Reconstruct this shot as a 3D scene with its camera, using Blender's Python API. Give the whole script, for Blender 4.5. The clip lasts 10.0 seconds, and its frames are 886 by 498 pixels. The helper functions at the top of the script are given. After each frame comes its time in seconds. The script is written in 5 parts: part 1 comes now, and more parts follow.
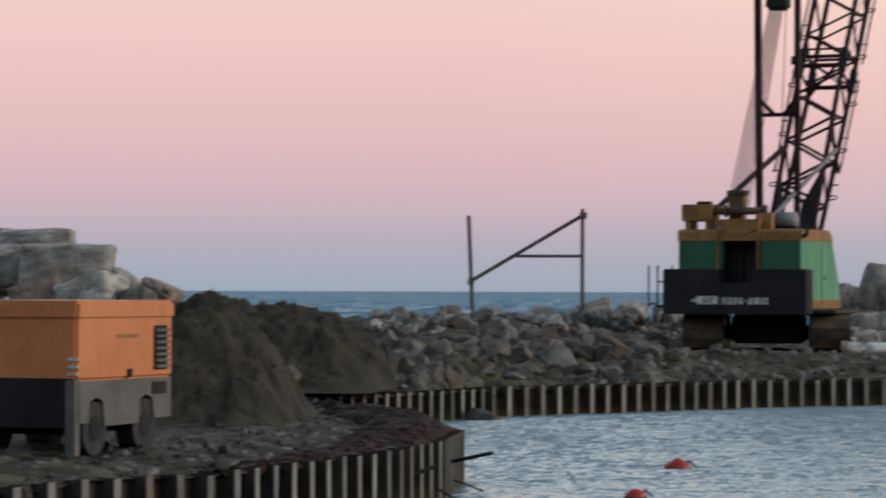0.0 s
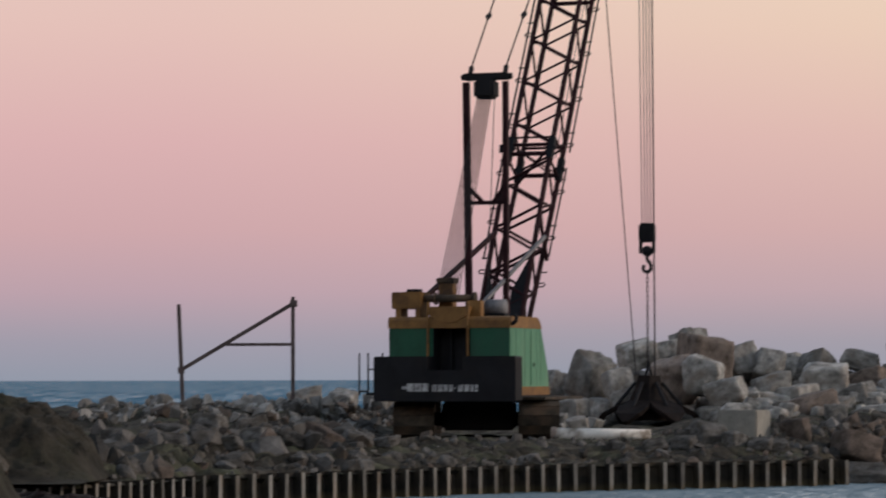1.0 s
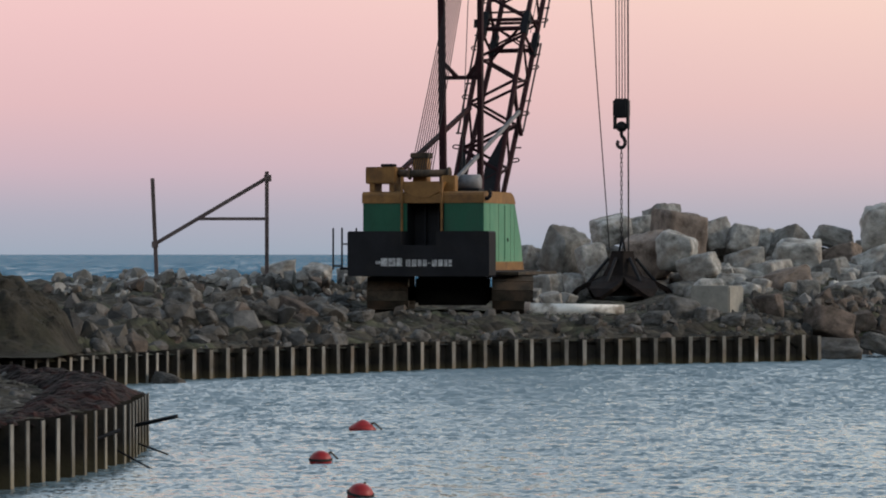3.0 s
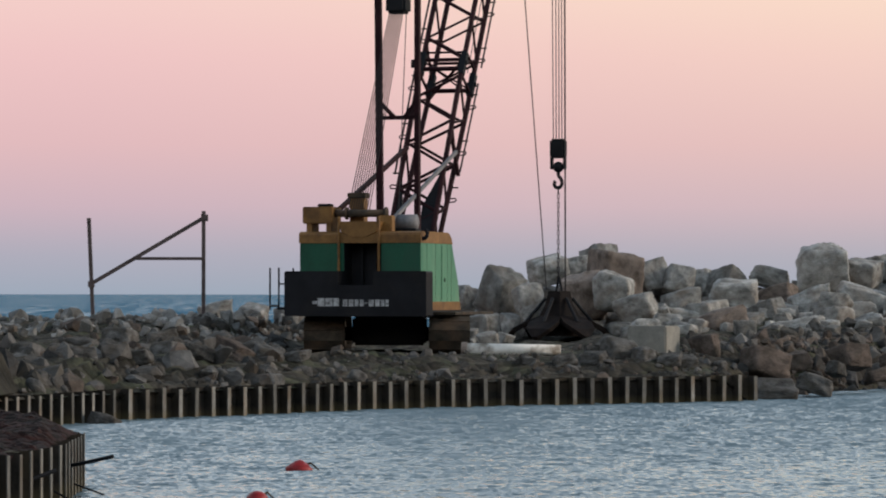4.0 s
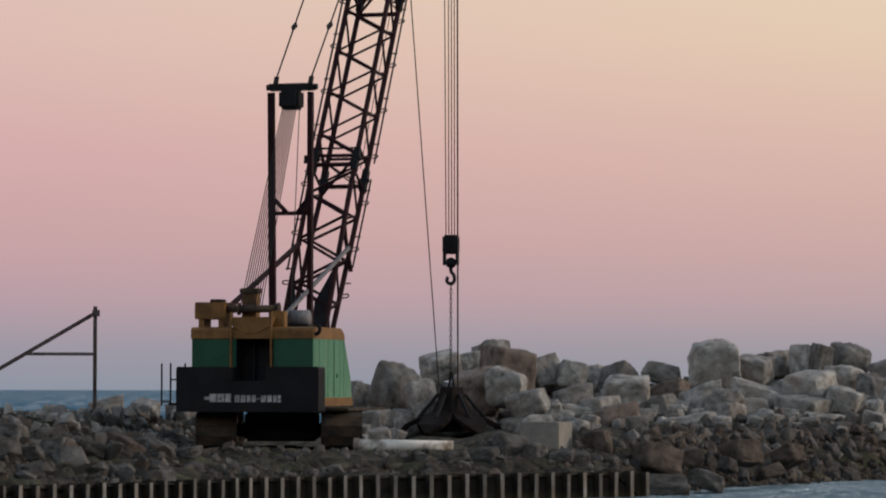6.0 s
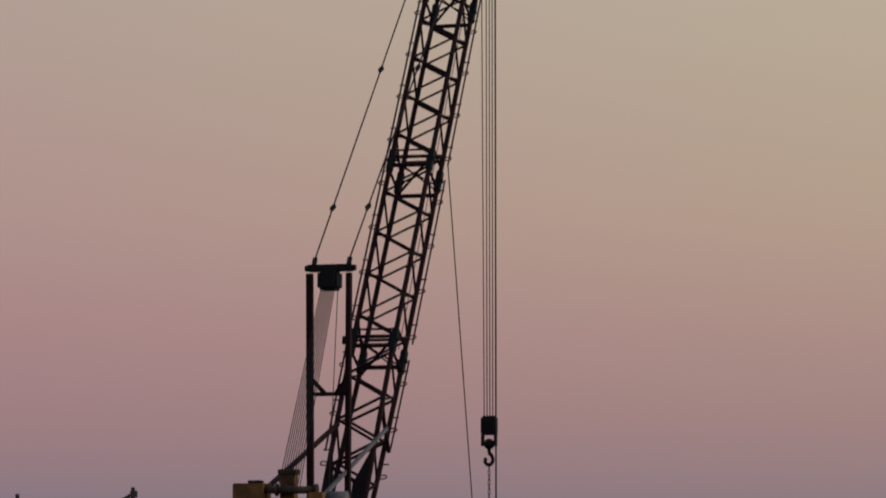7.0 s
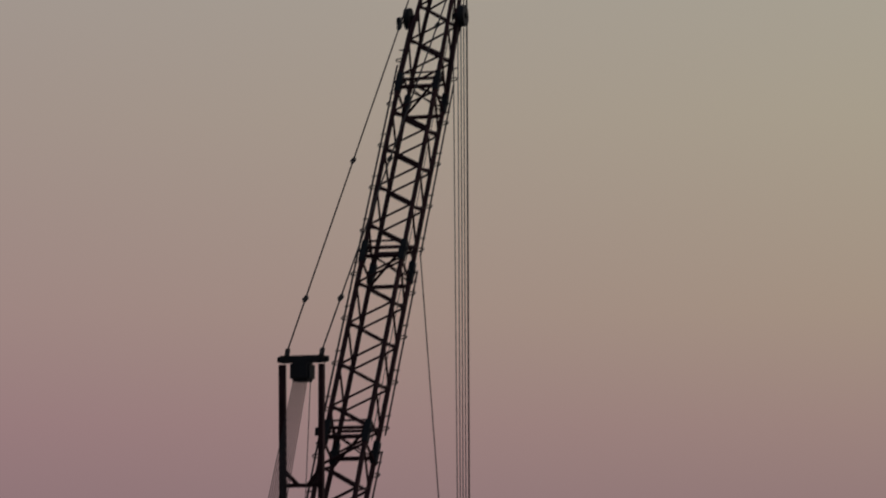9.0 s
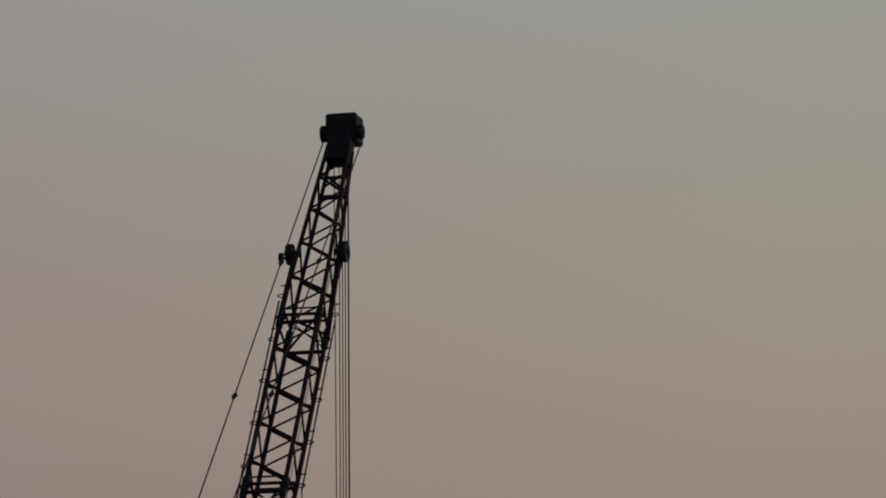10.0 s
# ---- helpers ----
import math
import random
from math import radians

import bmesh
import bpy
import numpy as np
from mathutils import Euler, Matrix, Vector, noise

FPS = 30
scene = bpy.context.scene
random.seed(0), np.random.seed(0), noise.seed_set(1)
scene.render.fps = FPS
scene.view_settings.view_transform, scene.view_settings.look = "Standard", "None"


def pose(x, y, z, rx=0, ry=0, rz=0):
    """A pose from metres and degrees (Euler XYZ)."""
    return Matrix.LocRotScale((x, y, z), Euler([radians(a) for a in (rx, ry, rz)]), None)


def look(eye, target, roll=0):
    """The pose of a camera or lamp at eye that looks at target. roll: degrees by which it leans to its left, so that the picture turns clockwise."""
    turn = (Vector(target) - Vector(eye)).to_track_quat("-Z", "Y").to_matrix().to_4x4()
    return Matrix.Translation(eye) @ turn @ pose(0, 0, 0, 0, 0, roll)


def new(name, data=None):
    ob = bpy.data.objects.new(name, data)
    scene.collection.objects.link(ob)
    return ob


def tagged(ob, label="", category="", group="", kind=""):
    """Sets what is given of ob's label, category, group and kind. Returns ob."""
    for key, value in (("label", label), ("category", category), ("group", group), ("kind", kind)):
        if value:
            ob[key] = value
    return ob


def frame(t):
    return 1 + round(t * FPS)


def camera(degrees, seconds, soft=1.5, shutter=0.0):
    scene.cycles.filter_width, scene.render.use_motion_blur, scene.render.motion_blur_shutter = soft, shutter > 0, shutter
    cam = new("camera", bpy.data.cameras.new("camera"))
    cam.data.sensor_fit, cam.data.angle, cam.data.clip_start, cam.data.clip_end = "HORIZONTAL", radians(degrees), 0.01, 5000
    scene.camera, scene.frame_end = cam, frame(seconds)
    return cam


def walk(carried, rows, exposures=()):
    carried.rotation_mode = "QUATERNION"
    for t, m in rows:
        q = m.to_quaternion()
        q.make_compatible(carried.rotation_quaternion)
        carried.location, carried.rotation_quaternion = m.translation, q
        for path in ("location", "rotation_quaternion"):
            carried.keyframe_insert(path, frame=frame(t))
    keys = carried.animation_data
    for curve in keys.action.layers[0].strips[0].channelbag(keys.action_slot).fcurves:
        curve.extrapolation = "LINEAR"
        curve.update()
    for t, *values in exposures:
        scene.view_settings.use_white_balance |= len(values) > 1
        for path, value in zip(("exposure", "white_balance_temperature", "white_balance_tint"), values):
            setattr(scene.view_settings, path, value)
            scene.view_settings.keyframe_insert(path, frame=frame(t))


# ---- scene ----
# Water level is z = 0; the camera stands on the shore and turns where it is.
cam = camera(15.945, 10.0, soft=1.9, shutter=0.3)
EYE = 2.3
ROWS = [
    (0.0, -6.249, 0.745, -0.2), (0.1, -5.55, 0.85, -0.15), (0.2, -4.786, 0.94, -0.1), (0.3, -4.43, 1.05, -0.08), (0.4, -3.99, 1.19, -0.06),
    (0.5, -3.827, 1.345, -0.05), (0.6, -3.36, 1.53, 0.0), (0.7, -2.86, 1.70, 0.05), (0.8, -2.28, 1.91, 0.1), (0.9, -1.56, 2.14, 0.15),
    (1.0, -1.014, 2.342, 0.167), (1.2, -0.71, 2.53, 0.2), (1.5, -0.653, 2.530, 0.3), (1.6, -0.54, 2.22, 0.2), (1.7, -0.40, 1.76, 0.1),
    (1.8, -0.270, 1.095, 0.1), (1.9, -0.26, 0.46, 0.15), (2.0, -0.360, 0.010, 0.15), (2.1, -0.50, -0.24, 0.12), (2.2, -0.735, -0.448, 0.095),
    (3.3, -0.292, 0.334, -0.1), (3.5, 0.0, 0.471, -0.1), (4.0, 0.602, 0.802, -0.05), (4.5, 1.467, 0.826, 0.026), (5.0, 1.913, 1.044, -0.1),
    (5.2, 1.827, 1.257, -0.15), (6.3, 2.711, 3.334, -0.078), (6.5, 2.537, 4.007, -0.083), (7.0, 1.860, 5.812, -0.154), (7.5, 2.017, 6.573, -0.228),
    (8.0, 1.910, 6.998, 0.088), (8.5, 1.722, 6.467, 0.066), (9.0, 2.334, 7.455, 0.070), (9.2, 2.75, 8.03, 0.15), (9.5, 3.69, 9.262, 0.409),
    (9.7, 4.32, 10.81, 0.4), (9.8, 4.51, 11.38, 0.4), (10.0, 4.452, 11.711, 0.404),
]
EXPOSURES = [(0.0, 0.0, 6500, 10), (0.5, -0.1, 6500, 11), (1.0, -0.33, 6650, 16), (1.2, -0.45, 6650, 16), (1.5, -0.47, 6650, 16), (2.0, -0.20, 6500, 11), (2.1, -0.15, 6500, 11), (2.2, 0.0, 6500, 10), (3.3, 0.02, 6500, 10), (3.5, 0.02, 6500, 10), (4.5, -0.05, 6520, 10), (5.0, -0.10, 6550, 11),
             (5.2, -0.15, 6600, 12), (6.3, -0.65, 6750, 16), (6.5, -0.85, 6800, 18), (7.0, -1.23, 6750, 19), (7.5, -1.42, 6650, 18), (8.0, -1.49, 6600, 18), (8.5, -1.51, 6550, 16),
             (9.0, -1.50, 6500, 15), (9.5, -1.59, 6280, 17), (10.0, -1.74, 6290, 17)]
walk(cam, [(t, pose(0, 0, EYE, 90 + pitch, roll, -yaw)) for t, yaw, pitch, roll in ROWS], EXPOSURES)

# ---- dusk sky and the last light from the right ----
SUN_AZ, SUN_EL = 92.0, 22.0


def build_world():
    world = bpy.data.worlds.new("dusk")
    scene.world = world
    world.use_nodes = True
    nt = world.node_tree
    N, L = nt.nodes.new, nt.links.new
    bg = nt.nodes["Background"]
    tc, sep = N("ShaderNodeTexCoord"), N("ShaderNodeSeparateXYZ")
    L(tc.outputs["Generated"], sep.inputs[0])

    def ramp(stops):
        mr, cr = N("ShaderNodeMapRange"), N("ShaderNodeValToRGB")
        mr.inputs["From Min"].default_value, mr.inputs["From Max"].default_value = 0.0, 1.0
        L(sep.outputs["Z"], mr.inputs["Value"])
        L(mr.outputs[0], cr.inputs[0])
        el = cr.color_ramp.elements
        while len(el) < len(stops):
            el.new(0.5)
        for e, (z, c) in zip(el, stops):
            e.position, e.color = z, (*c, 1)
        return cr.outputs[0]

    # The bright 0.42 stop lies out of view, added to brighten the water's reflection.
    left = ramp([(0.0, (0.345, 0.40, 0.49)), (0.013, (0.43, 0.418, 0.50)), (0.027, (0.60, 0.45, 0.515)), (0.047, (0.745, 0.49, 0.515)), (0.075, (0.85, 0.55, 0.555)),
                 (0.11, (0.935, 0.665, 0.605)), (0.17, (0.975, 0.80, 0.68)), (0.28, (1.00, 0.98, 0.86)), (0.42, (1.42, 1.64, 1.86)), (0.56, (0.72, 0.88, 1.06)), (0.75, (0.24, 0.34, 0.46)), (1.0, (0.13, 0.22, 0.33))])
    right = ramp([(0.0, (0.36, 0.41, 0.485)), (0.013, (0.455, 0.433, 0.495)), (0.027, (0.64, 0.485, 0.515)), (0.047, (0.78, 0.535, 0.515)), (0.075, (0.90, 0.635, 0.555)),
                  (0.11, (1.00, 0.79, 0.60)), (0.17, (1.06, 0.95, 0.71)), (0.28, (1.05, 1.06, 0.90)), (0.42, (1.42, 1.64, 1.84)), (0.56, (0.72, 0.88, 1.04)), (0.75, (0.24, 0.34, 0.46)), (1.0, (0.13, 0.22, 0.33))])
    az = N("ShaderNodeMapRange")
    az.inputs["From Min"].default_value, az.inputs["From Max"].default_value = -0.10, 0.19
    L(sep.outputs["X"], az.inputs["Value"])
    mix = N("ShaderNodeMix")
    mix.data_type = "RGBA"
    L(az.outputs[0], mix.inputs[0])
    L(left, mix.inputs[6])
    L(right, mix.inputs[7])
    # clear-air sky with the sun at the horizon, added thinly for the rest of the dome
    sky = N("ShaderNodeTexSky")
    sky.sky_type, sky.sun_disc = "NISHITA", False
    sky.sun_elevation, sky.sun_rotation = radians(2.0), radians(SUN_AZ)
    add = N("ShaderNodeMix")
    add.data_type, add.blend_type = "RGBA", "ADD"
    add.inputs[0].default_value = 0.01
    L(mix.outputs[2], add.inputs[6])
    L(sky.outputs[0], add.inputs[7])
    L(add.outputs[2], bg.inputs[0])
    bg.inputs[1].default_value = 1.0


build_world()
sun = new("sun", bpy.data.lights.new("sun", "SUN"))
sun.data.energy, sun.data.angle, sun.data.color = 2.3, radians(16), (1.0, 0.86, 0.72)
sun.matrix_world = look((math.sin(radians(SUN_AZ)) * 50, math.cos(radians(SUN_AZ)) * 50, 50 * math.tan(radians(SUN_EL))), (0, 0, 0))


# ---- materials ----
def surface(name, dark, light, scale=6.0, rough=0.7, bump=0.2, metal=0.0, fine=40.0, stain=None, stain_scale=1.5, stain_amount=0.5, vary=0.0, stretch=(1, 1, 1), gloss=0.3, pebbles=0.0, tide=None, islands=False):
    """Two scales of noise between two colours, an optional stain colour, relief, and a shift of tone from object to object."""
    m = bpy.data.materials.new(name)
    m.use_nodes = True
    nt = m.node_tree
    N, L = nt.nodes.new, nt.links.new
    bsdf = nt.nodes["Principled BSDF"]
    tc, mp = N("ShaderNodeTexCoord"), N("ShaderNodeMapping")
    mp.inputs["Scale"].default_value = stretch
    L(tc.outputs["Object"], mp.inputs["Vector"])
    info = N("ShaderNodeNewGeometry") if islands else N("ShaderNodeObjectInfo")
    chance = info.outputs["Random Per Island" if islands else "Random"]
    off = N("ShaderNodeVectorMath")
    off.operation = "MULTIPLY_ADD"
    off.inputs[1].default_value = (1, 1, 1)
    comb = N("ShaderNodeCombineXYZ")
    mul = N("ShaderNodeMath")
    mul.operation, mul.inputs[1].default_value = "MULTIPLY", 37.0 if vary else 0.0
    L(chance, mul.inputs[0])
    for k in range(3):
        L(mul.outputs[0], comb.inputs[k])
    L(mp.outputs[0], off.inputs[0])
    L(comb.outputs[0], off.inputs[2])

    def noisy(s, detail=6.0):
        n = N("ShaderNodeTexNoise")
        n.inputs["Scale"].default_value, n.inputs["Detail"].default_value, n.inputs["Roughness"].default_value = s, detail, 0.6
        L(off.outputs[0], n.inputs["Vector"])
        return n.outputs["Fac"]

    def curve(value, lo, hi):
        r = N("ShaderNodeMapRange")
        r.inputs["From Min"].default_value, r.inputs["From Max"].default_value = lo, hi
        L(value, r.inputs["Value"])
        return r.outputs[0]

    def blend(fac, a, b):
        x = N("ShaderNodeMix")
        x.data_type = "RGBA"
        if isinstance(fac, float):
            x.inputs[0].default_value = fac
        else:
            L(fac, x.inputs[0])
        for socket, v in ((x.inputs[6], a), (x.inputs[7], b)):
            if isinstance(v, tuple):
                socket.default_value = (*v, 1)
            else:
                L(v, socket)
        return x.outputs[2]

    coarse, small = noisy(scale), noisy(fine, 3.0)
    both = N("ShaderNodeMath")
    both.operation = "MULTIPLY_ADD"
    both.inputs[1].default_value = 0.35
    L(small, both.inputs[0])
    L(coarse, both.inputs[2])
    colour = blend(curve(both.outputs[0], 0.45, 0.9), dark, light)
    if stain:
        f = N("ShaderNodeMath")
        f.operation, f.inputs[1].default_value = "MULTIPLY", stain_amount
        L(curve(noisy(stain_scale, 4.0), 0.48, 0.68), f.inputs[0])
        colour = blend(f.outputs[0], colour, stain)
    if tide:
        sz, ad = N("ShaderNodeSeparateXYZ"), N("ShaderNodeMath")
        L(tc.outputs["Object"], sz.inputs[0])
        ad.operation, ad.inputs[1].default_value = "MULTIPLY_ADD", 0.25
        L(coarse, ad.inputs[0])
        L(sz.outputs["Z"], ad.inputs[2])
        band = N("ShaderNodeMapRange")
        band.inputs["From Min"].default_value, band.inputs["From Max"].default_value = -0.26, -0.42
        band.inputs["To Max"].default_value = 0.75
        L(ad.outputs[0], band.inputs["Value"])
        colour = blend(band.outputs[0], colour, tide)
    height = both.outputs[0]
    if pebbles:
        vo = N("ShaderNodeTexVoronoi")
        vo.inputs["Scale"].default_value = pebbles
        L(off.outputs[0], vo.inputs["Vector"])
        sepc = N("ShaderNodeSeparateColor")
        L(vo.outputs["Color"], sepc.inputs[0])
        r = N("ShaderNodeMapRange")
        r.inputs["To Min"].default_value, r.inputs["To Max"].default_value = 0.45, 2.0
        L(sepc.outputs[0], r.inputs["Value"])
        hs = N("ShaderNodeHueSaturation")
        L(r.outputs[0], hs.inputs["Value"])
        L(colour, hs.inputs["Color"])
        colour = hs.outputs[0]
        h = N("ShaderNodeMath")
        h.operation, h.inputs[1].default_value = "MULTIPLY_ADD", -1.2
        L(vo.outputs["Distance"], h.inputs[0])
        L(height, h.inputs[2])
        height = h.outputs[0]
    if vary:
        hsv = N("ShaderNodeHueSaturation")
        r = N("ShaderNodeMapRange")
        r.inputs["To Min"].default_value, r.inputs["To Max"].default_value = 1 - vary, 1 + vary
        L(chance, r.inputs["Value"])
        L(r.outputs[0], hsv.inputs["Value"])
        L(colour, hsv.inputs["Color"])
        colour = hsv.outputs[0]
    L(colour, bsdf.inputs["Base Color"])
    bsdf.inputs["Roughness"].default_value, bsdf.inputs["Metallic"].default_value = rough, metal
    bsdf.inputs["Specular IOR Level"].default_value = gloss
    b = N("ShaderNodeBump")
    b.inputs["Strength"].default_value, b.inputs["Distance"].default_value = bump, 0.05
    L(height, b.inputs["Height"])
    L(b.outputs[0], bsdf.inputs["Normal"])
    return m


ROCK = surface("quarry_stone", (0.068, 0.067, 0.063), (0.37, 0.365, 0.35), 2.2, 0.9, 1.0, fine=24, stain=(0.16, 0.125, 0.10), stain_scale=0.8, stain_amount=0.6, vary=0.42, gloss=0.12)
ROCK_WARM = surface("tan_stone", (0.068, 0.055, 0.047), (0.30, 0.243, 0.210), 2.2, 0.9, 1.0, fine=24, stain=(0.17, 0.15, 0.14), stain_scale=1.1, stain_amount=0.5, vary=0.22, gloss=0.12)
DIRTY = surface("earthy_stone", (0.020, 0.019, 0.0175), (0.130, 0.125, 0.120), 1.6, 0.95, 0.8, fine=9, stain=(0.05, 0.043, 0.034), stain_scale=1.0, stain_amount=0.75, vary=0.35, gloss=0.1)
DIRTY_WARM = surface("earthy_tan_stone", (0.030, 0.025, 0.022), (0.122, 0.097, 0.084), 1.6, 0.95, 0.8, fine=9, stain=(0.05, 0.043, 0.034), stain_scale=1.0, stain_amount=0.7, vary=0.3, gloss=0.1)
DIRTY_LOOSE = surface("earthy_loose_stone", (0.020, 0.019, 0.0175), (0.130, 0.124, 0.12), 1.6, 0.95, 0.8, fine=9, stain=(0.05, 0.043, 0.034), stain_scale=1.0, stain_amount=0.7, vary=0.5, gloss=0.1, islands=True)
TAN_LOOSE = surface("earthy_loose_tan_stone", (0.031, 0.026, 0.0225), (0.130, 0.104, 0.089), 1.6, 0.95, 0.8, fine=9, stain=(0.05, 0.043, 0.034), stain_scale=1.0, stain_amount=0.7, vary=0.45, gloss=0.1, islands=True)
PALE_LOOSE = surface("pale_loose_stone", (0.018, 0.0175, 0.0175), (0.085, 0.082, 0.084), 2.0, 0.95, 0.8, fine=12, stain=(0.08, 0.07, 0.06), stain_scale=1.0, stain_amount=0.5, vary=0.45, gloss=0.1, islands=True)
CREST_LOOSE = surface("crest_loose_stone", (0.05, 0.049, 0.047), (0.27, 0.265, 0.255), 2.0, 0.95, 0.8, fine=12, stain=(0.07, 0.06, 0.05), stain_scale=1.0, stain_amount=0.5, vary=0.5, gloss=0.1, islands=True)
ROCK_LOOSE = surface("quarry_stone_fill", (0.068, 0.067, 0.063), (0.36, 0.352, 0.335), 3.2, 0.9, 1.0, fine=30, stain=(0.16, 0.125, 0.10), stain_scale=1.2, stain_amount=0.6, vary=0.42, gloss=0.12, islands=True)
GRAB = surface("oily_dark_steel", (0.005, 0.0042, 0.0042), (0.013, 0.009, 0.0085), 3.0, 0.75, 0.3, 0.0, fine=24, stain=(0.03, 0.02, 0.016), stain_scale=4.0, stain_amount=0.4, gloss=0.1)
RUBBLE = surface("rubble_fill", (0.009, 0.0083, 0.0068), (0.046, 0.040, 0.032), 1.2, 0.95, 1.0, fine=9, stain=(0.04, 0.045, 0.025), stain_scale=0.8, stain_amount=0.7, gloss=0.12, pebbles=4.5)
EARTH = surface("damp_earth", (0.008, 0.0073, 0.006), (0.046, 0.041, 0.033), 1.6, 1.0, 1.0, fine=14, stain=(0.034, 0.034, 0.023), stain_scale=1.0, stain_amount=0.7, gloss=0.1)
SOIL = surface("dark_soil", (0.004, 0.0038, 0.003), (0.017, 0.0145, 0.0115), 2.0, 1.0, 1.0, fine=12, stain=(0.016, 0.016, 0.012), stain_scale=1.2, stain_amount=0.6, gloss=0.12)
# Pans hold recess shade in their rust colour, flanges the light on their edges.
PAN_SHADED = surface("rusted_shaded_pile", (0.008, 0.0075, 0.007), (0.034, 0.028, 0.023), 2.0, 0.8, 0.4, 0.0, fine=20, stain=(0.05, 0.038, 0.022), stain_scale=1.2, vary=0.25, gloss=0.15, tide=(0.075, 0.06, 0.032))
FLANGE_LIT = surface("weathered_lit_flange", (0.062, 0.060, 0.055), (0.20, 0.193, 0.178), 3.0, 0.8, 0.3, 0.0, fine=22, stain=(0.10, 0.07, 0.045), stain_scale=2.6, stain_amount=0.75, vary=0.42, stretch=(1, 1, 0.5), tide=(0.12, 0.105, 0.072))
RUST = surface("weathered_post_steel", (0.055, 0.042, 0.042), (0.13, 0.10, 0.098), 4.0, 0.8, 0.4, 0.2, fine=30)
SCRAP = surface("rusty_scrap", (0.004, 0.003, 0.003), (0.024, 0.010, 0.009), 5.0, 0.9, 1.0, 0.0, fine=22, stain=(0.03, 0.028, 0.026), stain_scale=2.0, gloss=0.1, pebbles=9.0)
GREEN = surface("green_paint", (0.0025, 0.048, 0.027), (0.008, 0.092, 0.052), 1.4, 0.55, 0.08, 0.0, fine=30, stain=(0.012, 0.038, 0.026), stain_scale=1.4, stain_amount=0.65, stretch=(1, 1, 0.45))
ORANGE = surface("ochre_paint", (0.105, 0.050, 0.014), (0.24, 0.122, 0.036), 2.0, 0.6, 0.12, 0.0, fine=26, stain=(0.07, 0.032, 0.014), stain_scale=2.6, stain_amount=0.65)
# Faded paint, paled further to carry the light on the sunward side.
GREEN_FADED_LIT = surface("faded_sunlit_green_paint", (0.028, 0.125, 0.074), (0.085, 0.215, 0.135), 1.1, 0.65, 0.08, 0.0, fine=24, stain=(0.12, 0.22, 0.145), stain_scale=1.6, stain_amount=0.6, stretch=(1, 1, 0.35))
BLACK = surface("black_paint", (0.0065, 0.007, 0.009), (0.015, 0.016, 0.020), 1.5, 0.6, 0.08, 0.0, fine=30, stain=(0.022, 0.020, 0.019), stain_scale=2.0, stain_amount=0.35, gloss=0.1)
PURPLE = surface("dark_maroon_steel", (0.010, 0.004, 0.0055), (0.032, 0.0115, 0.015), 2.0, 0.7, 0.15, 0.0, fine=24, gloss=0.1)
STEEL = surface("grey_steel", (0.09, 0.09, 0.10), (0.18, 0.18, 0.19), 3.0, 0.6, 0.15, 0.2, fine=24)
CABLE = surface("wire_rope", (0.02, 0.018, 0.02), (0.045, 0.04, 0.042), 10.0, 0.7, 0.2, 0.0, fine=80, gloss=0.1)
MUDDY = surface("muddy_track_steel", (0.017, 0.014, 0.011), (0.066, 0.053, 0.040), 3.0, 0.9, 0.5, 0.1, fine=20, stain=(0.09, 0.05, 0.03), vary=0.2)
WHITE = surface("white_pipe", (0.55, 0.53, 0.49), (0.75, 0.73, 0.69), 3.0, 0.7, 0.15, 0.0, fine=20, stain=(0.17, 0.14, 0.11), stain_scale=2.6, stain_amount=0.95)
CONCRETE = surface("concrete", (0.15, 0.145, 0.13), (0.27, 0.26, 0.235), 2.0, 0.9, 0.3, 0.0, fine=18, stain=(0.20, 0.18, 0.15))
COMP_ORANGE = surface("compressor_orange", (0.33, 0.112, 0.040), (0.43, 0.160, 0.063), 1.5, 0.5, 0.05, 0.0, fine=26, stain=(0.26, 0.085, 0.03), stain_scale=2.2, stain_amount=0.5)
COMP_GREY = surface("compressor_grey", (0.048, 0.047, 0.046), (0.10, 0.097, 0.092), 2.0, 0.7, 0.1, 0.0, fine=22, stain=(0.06, 0.05, 0.045))
RUBBER = surface("tyre_rubber", (0.012, 0.012, 0.012), (0.03, 0.029, 0.028), 6.0, 0.9, 0.3)
BUOY = surface("red_buoy", (0.17, 0.008, 0.010), (0.30, 0.018, 0.018), 4.0, 0.45, 0.1, 0.0, fine=20, stain=(0.12, 0.02, 0.015), stain_scale=8.0)
LETTER = surface("worn_white_paint", (0.16, 0.16, 0.17), (0.50, 0.51, 0.52), 9.0, 0.7, 0.05, fine=40, stain=(0.03, 0.03, 0.035), stain_scale=16.0, stain_amount=0.9)


